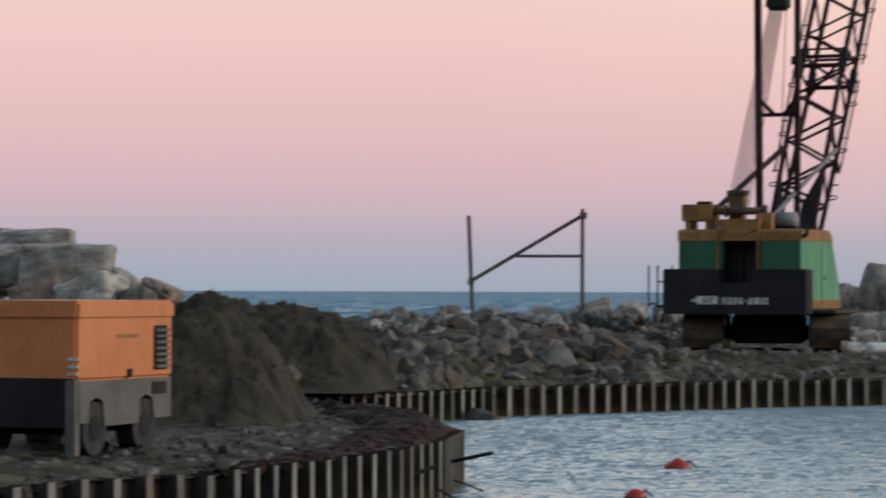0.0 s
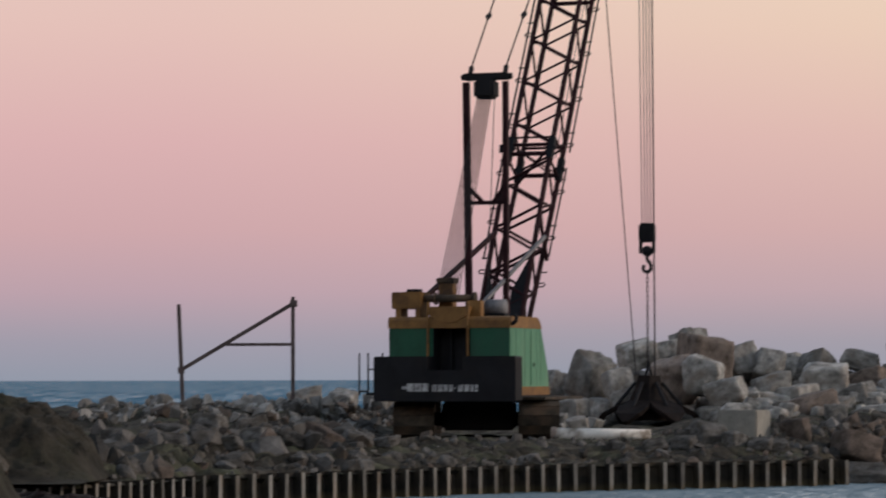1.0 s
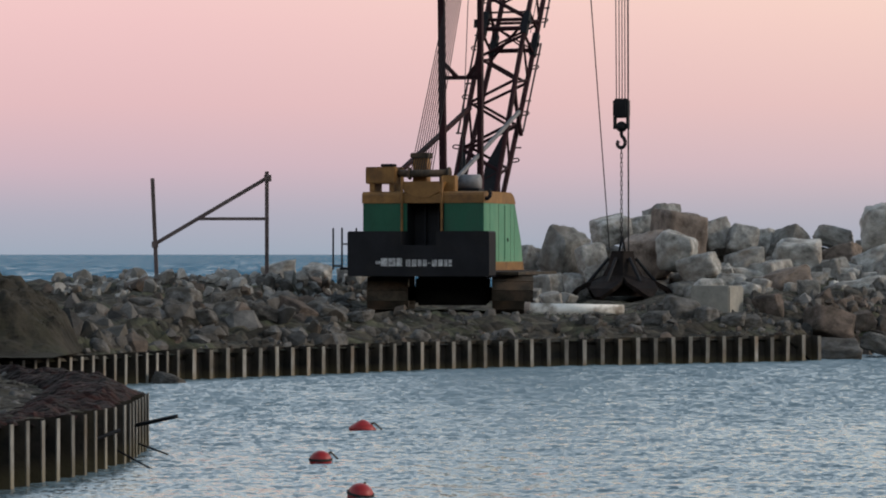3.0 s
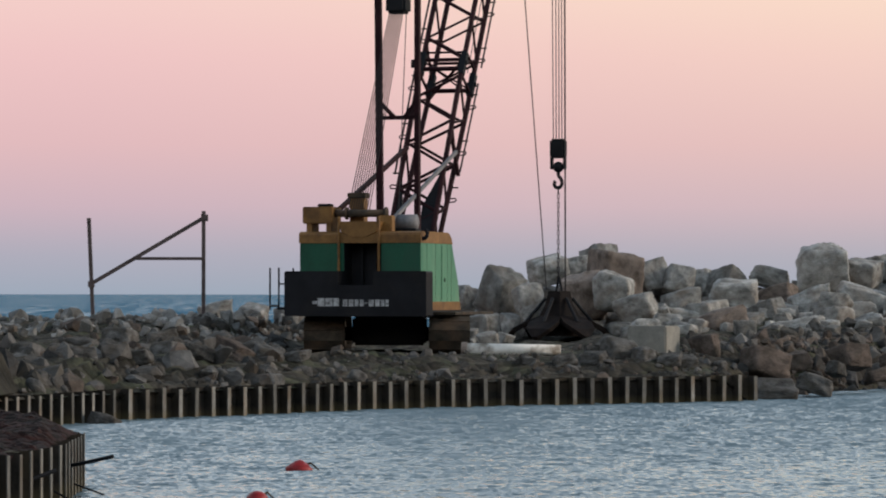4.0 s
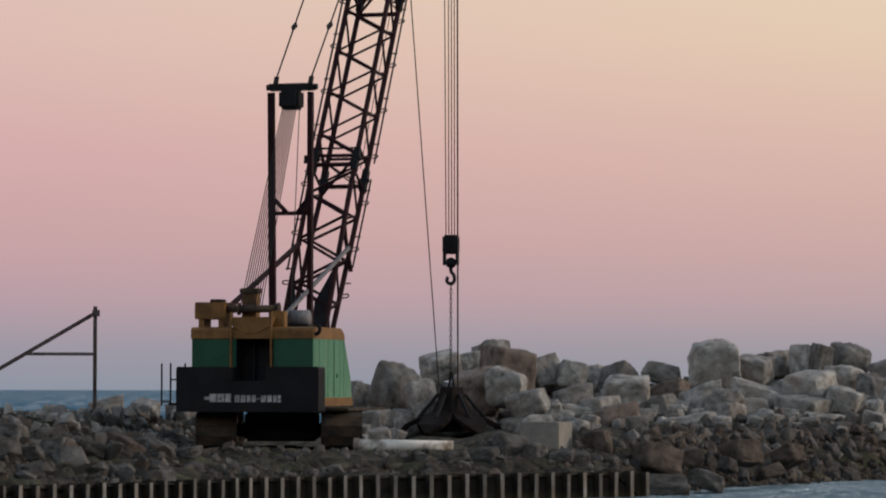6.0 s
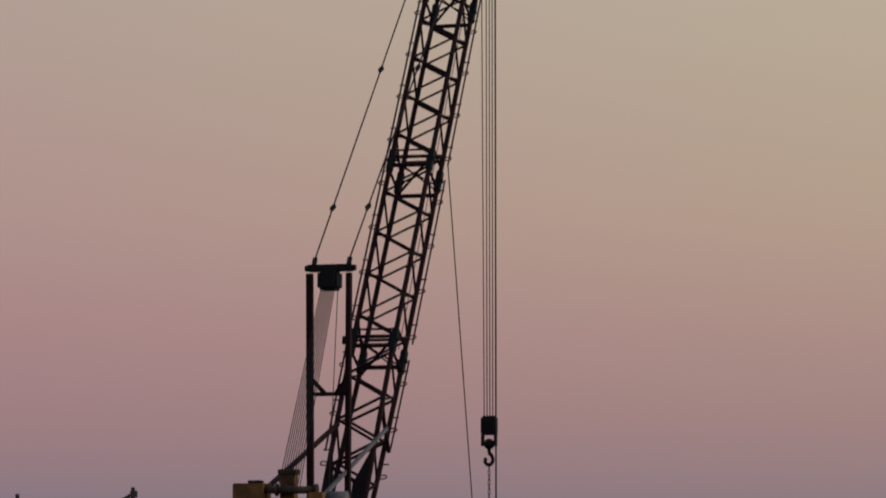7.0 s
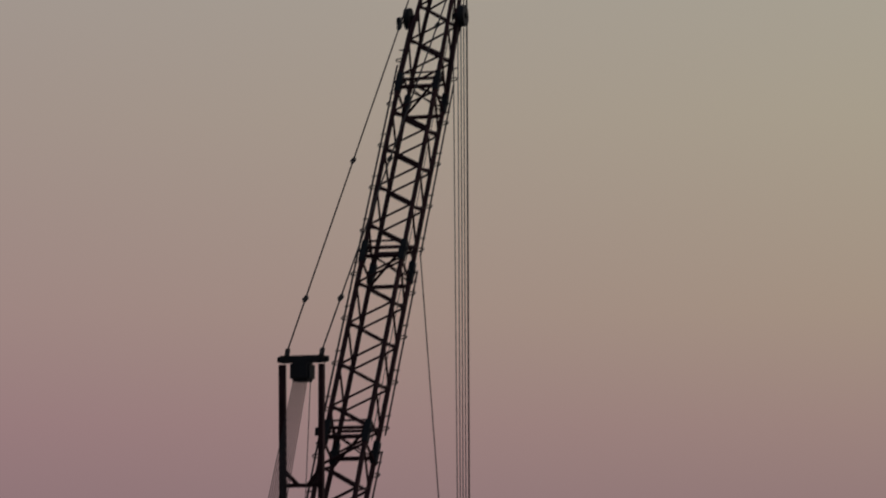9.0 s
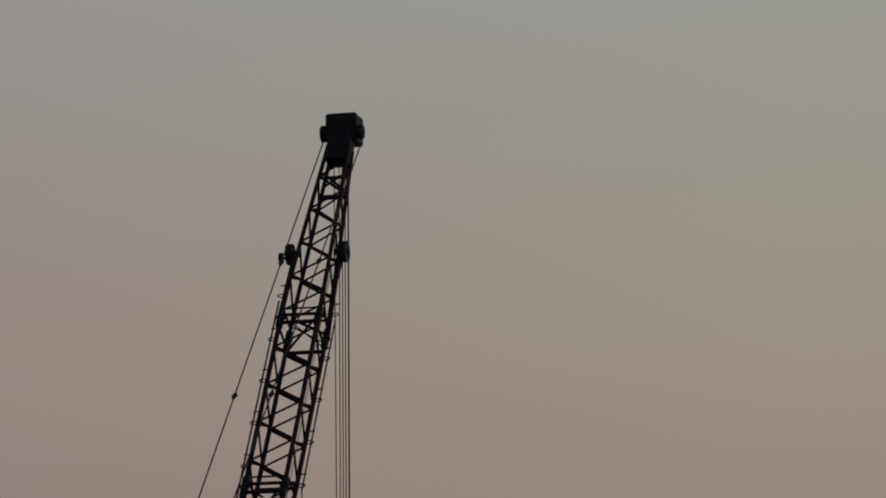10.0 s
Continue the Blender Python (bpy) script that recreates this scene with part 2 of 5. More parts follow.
def water_material(name, base, rough, lean, waves, lean_out=None):
    """Water whose facets lean by noise at several wave lengths: (waves per metre, stretch, slope); lean: a tilt towards
    the camera's shore, added to every normal to set how bright the reflection is.
    """
    m = bpy.data.materials.new(name)
    m.use_nodes = True
    nt = m.node_tree
    N, L = nt.nodes.new, nt.links.new
    bsdf = nt.nodes["Principled BSDF"]
    bsdf.inputs["Base Color"].default_value = (*base, 1)
    bsdf.inputs["Roughness"].default_value = rough
    bsdf.inputs["IOR"].default_value = 1.42
    tc, geo = N("ShaderNodeTexCoord"), N("ShaderNodeNewGeometry")
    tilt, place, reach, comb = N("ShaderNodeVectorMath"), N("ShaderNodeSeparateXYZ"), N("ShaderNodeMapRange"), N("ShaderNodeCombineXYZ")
    # the added tilt grows with distance to darken the far water's reflection
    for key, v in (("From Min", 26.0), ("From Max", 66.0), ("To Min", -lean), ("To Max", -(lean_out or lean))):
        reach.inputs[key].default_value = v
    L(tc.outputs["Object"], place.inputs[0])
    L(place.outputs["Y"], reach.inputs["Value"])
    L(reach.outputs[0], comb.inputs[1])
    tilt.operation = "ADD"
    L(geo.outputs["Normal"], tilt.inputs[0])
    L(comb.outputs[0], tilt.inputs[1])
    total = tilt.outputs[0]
    for k, (size, stretch, slope) in enumerate(waves):
        mp, n = N("ShaderNodeMapping"), N("ShaderNodeTexNoise")
        mp.inputs["Scale"].default_value = stretch
        mp.inputs["Rotation"].default_value = (0, 0, 0.3 - 0.25 * k)
        L(tc.outputs["Object"], mp.inputs["Vector"])
        n.inputs["Scale"].default_value, n.inputs["Detail"].default_value = size, 2.0
        L(mp.outputs[0], n.inputs["Vector"])
        c, a = N("ShaderNodeVectorMath"), N("ShaderNodeVectorMath")
        c.operation, a.operation = "SUBTRACT", "MULTIPLY_ADD"
        c.inputs[1].default_value = (0.5, 0.5, 0.5)
        L(n.outputs["Color"], c.inputs[0])
        a.inputs[1].default_value = (slope, slope, 0)
        L(c.outputs[0], a.inputs[0])
        L(total, a.inputs[2])
        total = a.outputs[0]
    unit = N("ShaderNodeVectorMath")
    unit.operation = "NORMALIZE"
    L(total, unit.inputs[0])
    L(unit.outputs[0], bsdf.inputs["Normal"])
    return m


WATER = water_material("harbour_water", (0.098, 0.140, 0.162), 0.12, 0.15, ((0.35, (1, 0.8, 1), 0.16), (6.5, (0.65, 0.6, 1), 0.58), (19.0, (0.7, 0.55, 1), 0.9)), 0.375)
OPEN_SEA = water_material("open_sea", (0.028, 0.10, 0.16), 0.15, 0.42, ((0.12, (1, 0.35, 1), 0.35), (0.9, (1, 0.07, 1), 0.8), (2.2, (1, 0.04, 1), 0.8), (2.4, (1, 0.6, 1), 0.8)))


# ---- mesh helpers ----
def part(name, bm, material, parent=None, label="", smooth=False):
    me = bpy.data.meshes.new(name)
    bm.to_mesh(me)
    bm.free()
    me.materials.append(material)
    if smooth:
        for p in me.polygons:
            p.use_smooth = True
    ob = new(name, me)
    ob.parent = parent
    if label:
        tagged(ob, label)
    return ob


def thing(name, m, label, category, group="", kind=""):
    ob = new(name)
    ob.matrix_world = m
    return tagged(ob, label, category, group, kind)


def add_box(bm, lo, hi, bevel=0.0):
    r = bmesh.ops.create_cube(bm, size=1.0)
    c, s = (Vector(lo) + Vector(hi)) / 2, Vector(hi) - Vector(lo)
    for v in r["verts"]:
        v.co = Vector((v.co.x * s.x, v.co.y * s.y, v.co.z * s.z)) + c
    if bevel:
        es = {e for v in r["verts"] for e in v.link_edges}
        bmesh.ops.bevel(bm, geom=list(es), offset=bevel, segments=2, affect="EDGES")
    return bm


def box(lo, hi, bevel=0.0):
    return add_box(bmesh.new(), lo, hi, bevel)


def add_tube(bm, p, q, r, n=8, r2=None):
    p, q = Vector(p), Vector(q)
    d = q - p
    m = Matrix.Translation((p + q) / 2) @ d.to_track_quat("Z", "Y").to_matrix().to_4x4()
    bmesh.ops.create_cone(bm, cap_ends=True, segments=n, radius1=r, radius2=r if r2 is None else r2, depth=d.length, matrix=m)
    return bm


def tube(p, q, r, n=8, r2=None):
    return add_tube(bmesh.new(), p, q, r, n, r2)


def add_beam(bm, p, q, w, h):
    """A square-edged bar from p to q."""
    p, q = Vector(p), Vector(q)
    d = q - p
    m = Matrix.Translation((p + q) / 2) @ d.to_track_quat("Z", "Y").to_matrix().to_4x4()
    bmesh.ops.create_cube(bm, size=1.0, matrix=m @ Matrix.Diagonal((w, h, d.length, 1)))
    return bm


def beam(p, q, w, h):
    return add_beam(bmesh.new(), p, q, w, h)


def prism(outline, y0, y1, axis="y"):
    """An outline (pairs) pushed from y0 to y1 along an axis."""
    bm = bmesh.new()

    def at(a, b, t):
        return (a, t, b) if axis == "y" else (t, a, b)

    f = [bm.verts.new(at(a, b, y0)) for a, b in outline]
    g = [bm.verts.new(at(a, b, y1)) for a, b in outline]
    bm.faces.new(f)
    bm.faces.new(g[::-1])
    for i in range(len(f)):
        j = (i + 1) % len(f)
        bm.faces.new((f[j], f[i], g[i], g[j]))
    bmesh.ops.recalc_face_normals(bm, faces=bm.faces)
    return bm


def smooth01(t):
    t = min(1.0, max(0.0, t))
    return t * t * (3 - 2 * t)


def line_at(points, t):
    """Straight-line look-up in (t, value) pairs."""
    if t <= points[0][0]:
        return points[0][1]
    for (a, u), (b, v) in zip(points, points[1:]):
        if t <= b:
            return u + (v - u) * (t - a) / (b - a)
    return points[-1][1]


def rod(name, p, q, r, material, parent, label=""):
    """A round bar as an object of its own on one shared mesh for each material."""
    p, q = Vector(p), Vector(q)
    d = q - p
    key = "rod_" + material.name
    me = bpy.data.meshes.get(key)
    if me is None:
        bm = bmesh.new()
        bmesh.ops.create_cone(bm, cap_ends=True, segments=8, radius1=1, radius2=1, depth=1)
        me = bpy.data.meshes.new(key)
        bm.to_mesh(me)
        bm.free()
        me.materials.append(material)
        for f in me.polygons:
            f.use_smooth = len(f.vertices) == 4
    ob = new(name, me)
    ob.parent = parent
    ob.matrix_basis = Matrix.Translation((p + q) / 2) @ d.to_track_quat("Z", "Y").to_matrix().to_4x4() @ Matrix.Diagonal((r, r, d.length, 1))
    if label:
        tagged(ob, label)
    return ob


# ---- the shore line: one run of sheet piling from the near quay round to the breakwater ----
WALL = [(-10.8, 20.0), (-6.5, 26.1), (-5.07, 28.6), (-4.55, 30.5), (-4.05, 32.6), (-3.78, 34.6), (-3.85, 37.6), (-5.0, 40.6), (-7.8, 44.4),
        (-9.0, 47.6), (-7.6, 51.0), (-5.35, 57.2), (-3.02, 59.8), (-0.94, 62.4), (1.33, 64.4), (4.9, 66.2), (7.55, 67.85)]
FRONT = [(-40, 47.8), (-9.0, 47.8)] + [(x, y) for x, y in WALL[10:]] + [(8.4, 70.0), (10.0, 73.0), (12.9, 77.5), (20, 86), (40, 100)]
EDGE = [(12.0, -18.0)] + [(y, x) for x, y in WALL[:10]] + [(48.5, -9.0)]


def bank_height(x, y):
    """Height of the breakwater's fill."""
    d = y - line_at(FRONT, x)
    riprap = smooth01((x - 6.6) / 1.2)
    z = (0.48 - 0.85 * riprap) + (0.58 + 0.85 * riprap) * smooth01(d / 4.0)
    left = smooth01((-0.6 - x) / 2.0)
    z += left * 0.55 * math.exp(-(((y - 72.5 - 5.0 * smooth01((x + 4.8) / 1.6)) / (4.5 - 2.6 * smooth01((x + 4.8) / 1.6))) ** 2))
    z += smooth01((x - 0.8) / 2.4) * 0.85 * math.exp(-(((y - 92.5) / 3.6) ** 2))
    z += smooth01((x - 5.6) / 2.0) * 0.40 * math.exp(-(((y - 87) / 4.5) ** 2))
    z -= 0.12 * smooth01((x + 3.6) / 1.2) * smooth01((4.9 - x) / 1.2) * smooth01(d / 1.5)
    back = 77.0 + 3.0 * smooth01((x + 5) / 2) + 16.0 * smooth01((x + 1.5) / 5.0)
    return z + (-1.2 - z) * smooth01((y - back) / 4.0)


def quay_height(x, y):
    inland = line_at(EDGE, y) - x
    return 0.60 + 0.12 * smooth01(inland / 3.0) + 0.25 * smooth01((y - 36) / 10) + 1.15 * math.exp(-((x + 10.2) / 1.7) ** 2 - ((y - 42.2) / 1.6) ** 2)


def sheet(name, rows, cols, place, material, label, category, smooth=True):
    bm = bmesh.new()
    grid = [[bm.verts.new(place(i / rows, j / cols)) for j in range(cols + 1)] for i in range(rows + 1)]
    for i in range(rows):
        for j in range(cols):
            bm.faces.new((grid[i][j], grid[i][j + 1], grid[i + 1][j + 1], grid[i + 1][j]))
    ob = part(name, bm, material, None, "", smooth)
    return tagged(ob, label, category, "", "structure")


def rough(x, y, amount):
    amount *= 1 - 0.6 * smooth01((4.2 - abs(x - 0.6)) / 1.0) * smooth01((5.5 - abs(y - 72.5)) / 1.5)
    return amount * (noise.noise((x * 1.3, y * 1.3, 0.0)) + 0.6 * noise.noise((x * 3.7, y * 3.7, 5.0)))


def bank_place(a, b):
    x = -32 + 72 * a
    f = line_at(FRONT, x) + 0.10
    y = f + (104 - f) * b ** 1.25
    return (x, y, bank_height(x, y) + rough(x, y, 0.22) * (1 if b > 0 else 0.2))


def quay_place(a, b):
    y = 12 + 36.5 * a
    x = line_at(EDGE, y) - 0.10 - 26 * b ** 1.6
    return (x, y, quay_height(x, y) + rough(x, y, 0.08))


breakwater = sheet("breakwater", 240, 110, bank_place, RUBBLE, "breakwater fill of dark broken stone and earth", "breakwater")
quay = sheet("ground", 150, 70, quay_place, RUBBLE, "rough quay ground of broken stone and dirt", "ground")


def build_water():
    xs = np.concatenate([np.linspace(-2500, -60, 14), np.linspace(-45, -12, 12), np.linspace(-11, 17, 200), np.linspace(18, 60, 14), np.linspace(80, 2500, 14)])
    ys = np.concatenate([np.linspace(-400, 10, 10), np.linspace(14, 27, 20), np.linspace(27.3, 72, 330), np.linspace(73, 110, 40), 112 * (4900 / 112) ** np.linspace(0, 1, 60)])
    bm_v, bm_f = [], []
    for y in ys:
        for x in xs:
            near = 1.0 if 27 < y < 72 and -11 <= x <= 17 else 0.0
            h = near * (0.020 * noise.noise((x * 1.3 + 3, y * 1.1, 1.0)) + 0.020 * noise.noise((x * 3.4, y * 2.8, 7.0)))
            bm_v.append((x, y, h))
    w = len(xs)
    for i in range(len(ys) - 1):
        for j in range(w - 1):
            k = i * w + j
            bm_f.append((k, k + 1, k + w + 1, k + w))
    me = bpy.data.meshes.new("water")
    me.from_pydata(bm_v, [], bm_f)
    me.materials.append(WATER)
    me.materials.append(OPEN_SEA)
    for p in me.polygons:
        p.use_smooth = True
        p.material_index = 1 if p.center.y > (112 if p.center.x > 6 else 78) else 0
    tagged(new("water", me), "rippled grey-blue sea reflecting the dusk sky", "water", "", "structure")


build_water()

# ---- unseen shore at the camera, its dark bluff added to block low sky light ----
def unseen_shore_place(a, b):
    y = 3.0 - 90 * a ** 1.5
    x = -150 + 300 * b
    z = -0.2 + 0.8 * smooth01((3.0 - y) / 5) + 26 * smooth01((-6 - y) / 45) + (2.5 * noise.noise((x * 0.12, y * 0.12, 2)) + 1.2 * noise.noise((x * 0.5, y * 0.5, 8))) * smooth01((-10 - y) / 15)
    return (x, y, z)


sheet("shore", 60, 120, unseen_shore_place, SOIL, "unseen dark shore bluff added to block low sky light", "shore")

# ---- crawler crane, seen from behind; its own +y is the way the boom points ----
crane = thing("crawler_crane", pose(-0.20, 73.04, 1.06, 0, 0, -18), "green and ochre crawler crane with lattice boom on the rubble", "crane")


def build_crane():
    # upper works
    cw = part("counterweight", prism([(-1.69, 0.76), (-1.66, 0.73), (1.60, 0.73), (1.63, 0.76), (1.63, 1.70), (1.60, 1.73), (0.40, 1.73), (0.40, 1.42), (-0.42, 1.42), (-0.42, 1.73), (-1.66, 1.73), (-1.69, 1.70)], -3.2, -2.72),
              BLACK, crane, "black counterweight with worn white lettering")
    # maker's mark and name as plain shapes
    def bar(name, x0, x1, z0, z1):
        part(name, box((x0, -3.206, z0), (x1, -3.19, z1)), LETTER, cw)

    for x0, x1, z0, z1 in ((-1.02, -0.91, 1.00, 1.07), (-0.90, -0.74, 0.95, 1.13), (-0.72, -0.55, 0.95, 1.13), (-0.53, -0.40, 0.95, 1.13)):
        bar("mark", x0, x1, z0, z1)
    for x0, x1, z1 in ((-0.31, -0.20, 1.10), (-0.17, -0.06, 1.10), (-0.03, 0.06, 1.10), (0.09, 0.18, 1.10), (0.30, 0.42, 1.10), (0.45, 0.55, 1.10), (0.58, 0.66, 1.10), (0.69, 0.76, 1.10)):
        bar("lettering_bar", x0, x1, 0.95, z1)
    bar("lettering_bar", 0.21, 0.27, 1.01, 1.04)
    # engine house: two rear halves with a dark recess between, side walls sloping in at the front
    side = [(-2.7, 0.86), (0.30, 0.86), (0.12, 1.5), (-0.48, 2.56), (-2.7, 2.56)]
    house = part("house", prism(side, 0.42, 1.33, "x"), GREEN, crane, "green engine house with ochre bands")
    part("house_side", prism(side, -1.50, -0.46, "x"), GREEN, house)
    part("house_core", box((-0.46, -2.2, 0.86), (0.42, 0.2, 2.5)), BLACK, house, "dark open engine bay")
    # Black panels put the recess's shade onto the green inner faces.
    part("bay_lining", box((-0.465, -2.69, 0.86), (-0.45, -2.2, 2.42)), BLACK, house)
    part("bay_lining", box((0.41, -2.69, 0.86), (0.425, -2.2, 2.42)), BLACK, house)
    for x in (-0.20, 0.12):
        part("radiator_bar", box((x, -2.32, 0.9), (x + 0.06, -2.24, 2.4)), BLACK, house)
    top = [(-2.72, 2.36), (-0.33, 2.36), (-0.43, 2.50), (-0.56, 2.58), (-0.72, 2.62), (-2.62, 2.62), (-2.70, 2.59), (-2.72, 2.54)]
    part("roof_band", prism(top, -1.52, 1.35, "x"), ORANGE, house, "ochre roof band")
    skin = [(-2.69, 1.04), (0.235, 1.04), (0.11, 1.5), (-0.375, 2.37), (-2.69, 2.37)]
    part("side_panel", prism(skin, 1.331, 1.341, "x"), GREEN_FADED_LIT, house, "faded green side panel, side light put in its colour")
    low = [(-2.705, 0.85), (0.32, 0.85), (0.26, 1.05), (-2.705, 1.05)]
    part("sill_band", prism(low, 1.325, 1.347, "x"), ORANGE, house, "ochre sill band")
    part("door_panel", box((1.335, -1.15, 1.10), (1.352, -0.75, 2.32), 0.005), GREEN_FADED_LIT, house)
    for y in (-2.25, -1.62, -1.18, -0.72, -0.42):
        part("panel_seam", box((1.330, y, 1.06), (1.345, y + 0.014, 2.35)), GREEN, house)
    part("door_catch", box((1.35, -1.0, 1.5), (1.37, -0.95, 1.58)), BLACK, house)
    for x in (-0.56, 0.38):
        part("rear_post", tube((x, -2.76, 1.5), (x, -2.76, 2.95), 0.03), ORANGE, house)
    # winch gear on the roof
    part("guard_box", box((-1.50, -2.55, 2.80), (-0.80, -1.9, 3.18), 0.02), ORANGE, crane, "ochre guard box")
    for x in (-1.42, -0.95):
        part("guard_foot", box((x, -2.5, 2.6), (x + 0.12, -2.0, 2.8)), ORANGE, crane)
    part("guard_cap", box((-1.2, -2.4, 3.18), (-0.9, -2.1, 3.25), 0.02), BLACK, crane)
    part("winch_cradle", prism([(-0.60, 2.84), (0.40, 2.84), (0.32, 2.62), (0.05, 2.48), (-0.25, 2.48), (-0.52, 2.62)], -2.74, -2.2), ORANGE, crane, "ochre winch cradle")
    part("winch_drum", tube((-0.95, -2.3, 3.03), (0.42, -2.3, 3.03), 0.085, 16), MUDDY, crane, "muddy winch drum", True)
    for x in (-0.95, -0.55, 0.38):
        part("drum_flange", tube((x, -2.3, 3.03), (x + 0.04, -2.3, 3.03), 0.14, 18), MUDDY, crane)
    part("winch_bracket", box((0.26, -2.45, 2.6), (0.58, -2.2, 2.98), 0.02), ORANGE, crane)
    part("exhaust_stack", box((-0.52, -2.15, 2.6), (-0.18, -1.85, 3.46), 0.02), ORANGE, crane, "ochre stack")
    part("stack_cap", box((-0.56, -2.2, 3.38), (-0.14, -1.8, 3.50), 0.02), MUDDY, crane)
    part("motor", tube((0.38, -1.5, 2.83), (0.86, -1.5, 2.83), 0.19, 18), STEEL, crane, "grey motor drum", True)
    part("motor_base", box((0.3, -1.7, 2.6), (0.9, -1.3, 2.70)), BLACK, crane)
    hook_bm = bmesh.new()
    for i in range(6):
        a0, a1 = -2.6 + i * 0.6, -2.6 + (i + 1) * 0.6
        add_tube(hook_bm, (1.36 + 0.11 * math.cos(a0), -2.6, 2.56 + 0.11 * math.sin(a0)), (1.36 + 0.11 * math.cos(a1), -2.6, 2.56 + 0.11 * math.sin(a1)), 0.045)
    part("exhaust_elbow", hook_bm, BLACK, crane)
    # deck edges, walkways and hand rails
    part("turntable_deck", box((-1.55, -2.7, 0.72), (1.38, 1.3, 0.86)), BLACK, crane)
    part("walkway", box((1.36, -1.9, 0.76), (1.90, 1.1, 0.82)), MUDDY, crane, "narrow steel walkway")
    part("walkway", box((-2.35, -1.9, 0.86), (-1.5, 0.6, 0.92)), BLACK, crane)
    for x, y in ((-2.32, -1.85), (-2.32, -0.9), (-2.74, -1.3)):
        rod("rail_post", (x, y, 0.86), (x, y, 1.82), 0.022, BLACK, crane)
    rod("rail_bar", (-2.74, -1.3, 0.95), (-2.32, -1.85, 0.95), 0.022, BLACK, crane)
    rod("rail_bar", (-2.32, -1.85, 1.45), (-2.32, -0.9, 1.45), 0.018, BLACK, crane)
    # operator's cab at the front, mostly hidden by the house
    cab = part("cab", prism([(0.65, 0.86), (1.6, 0.86), (1.75, 1.5), (1.45, 2.4), (0.55, 2.4)], -1.45, -0.5, "x"), GREEN, crane, "green operator's cab")
    part("cab_window", box((-1.46, 0.85, 1.55), (-1.44, 1.4, 2.25)), BLACK, cab)

    # undercarriage, turned a little against the upper works
    turn = pose(-0.26, -0.08, 0, 0, 0, 17)

    def under(bm):
        bmesh.ops.transform(bm, matrix=turn, verts=bm.verts)
        return bm

    part("axle_beam", under(box((-1.2, 0.3, 0.14), (1.2, 0.8, 0.46))), BLACK, crane)
    part("carbody", under(box((-0.80, -1.5, 0.06), (0.86, 1.5, 0.72), 0.06)), BLACK, crane, "black car body between the tracks")
    part("slew_ring", tube((0, 0, 0.68), (0, 0, 0.76), 0.9, 28), BLACK, crane)
    length, radius = 4.6, 0.395
    straight = length - 2 * radius
    for sx in (-1.40, 1.40):
        tr = part("crawler_track", under(box((sx - 0.30, -straight / 2, 0.06), (sx + 0.30, straight / 2, 0.54), 0.03)), MUDDY, crane, "muddy crawler track")
        for y in (-straight / 2, straight / 2):
            part("sprocket", under(tube((sx - 0.32, y, 0.30), (sx + 0.32, y, 0.30), 0.34, 18)), MUDDY, tr)
        run = 2 * straight + 2 * math.pi * radius
        count = 48
        shoe = bmesh.new()
        add_box(shoe, (-0.46, -0.112, -0.02), (0.46, 0.112, 0.012))
        add_box(shoe, (-0.40, -0.112, 0.012), (0.40, 0.112, 0.028))
        add_box(shoe, (-0.46, -0.108, 0.02), (0.46, -0.085, 0.04))
        me = bpy.data.meshes.get("track_shoe")
        if me is None:
            me = bpy.data.meshes.new("track_shoe")
            shoe.to_mesh(me)
            me.materials.append(MUDDY)
        shoe.free()
        for i in range(count):
            s = run * i / count
            if s < straight:
                y, z, a = -straight / 2 + s, 0.30 + radius, 0.0
            elif s < straight + math.pi * radius:
                a = (s - straight) / radius
                y, z = straight / 2 + radius * math.sin(a), 0.30 + radius * math.cos(a)
            elif s < 2 * straight + math.pi * radius:
                y, z, a = straight / 2 - (s - straight - math.pi * radius), 0.30 - radius, math.pi
            else:
                a = math.pi + (s - 2 * straight - math.pi * radius) / radius
                y, z = -straight / 2 + radius * math.sin(a), 0.30 + radius * math.cos(a)
            ob = new("track_shoe", me)
            ob.parent = tr
            ob.matrix_basis = turn @ pose(sx, y, z, -math.degrees(a))

    # gantry mast
    gy = -0.3
    gtop = 8.17
    for x in (-0.465, 0.49):
        part("gantry_post", beam((x + (0.06 if x < 0 else 0.0), gy, 2.5), (x, gy, gtop - 0.10), 0.115, 0.15), PURPLE, crane, "dark maroon gantry post")
    part("gantry_head", box((-0.50, gy - 0.14, gtop - 0.06), (0.58, gy + 0.14, gtop + 0.10), 0.02), BLACK, crane, "black gantry cross head")
    for x in (-0.54, 0.56):
        part("gantry_pin", tube((x - 0.03, gy, gtop + 0.02), (x + 0.09, gy, gtop + 0.02), 0.07, 12), BLACK, crane)
    part("gantry_block", box((-0.20, gy - 0.3, gtop - 0.50), (0.28, gy + 0.2, gtop - 0.05), 0.06), BLACK, crane, "black sheave block")
    part("gantry_brace", beam((-0.46, gy, 5.28), (0.49, gy, 5.28), 0.09, 0.09), PURPLE, crane)
    part("gantry_brace", beam((-0.46, gy, 5.68), (-0.08, gy, 5.30), 0.09, 0.09), PURPLE, crane)
    part("gantry_brace", beam((0.49, gy, 5.68), (0.20, gy, 5.30), 0.09, 0.09), PURPLE, crane)
    # boom hoist ropes fan down to the drum at the back of the roof
    for i in range(10):
        x0 = -0.15 + 0.036 * i
        x1 = -0.50 + 0.056 * i
        rod("hoist_rope", (x0, gy - 0.1, gtop - 0.45), (x1, -2.3, 3.08), 0.011, CABLE, crane)
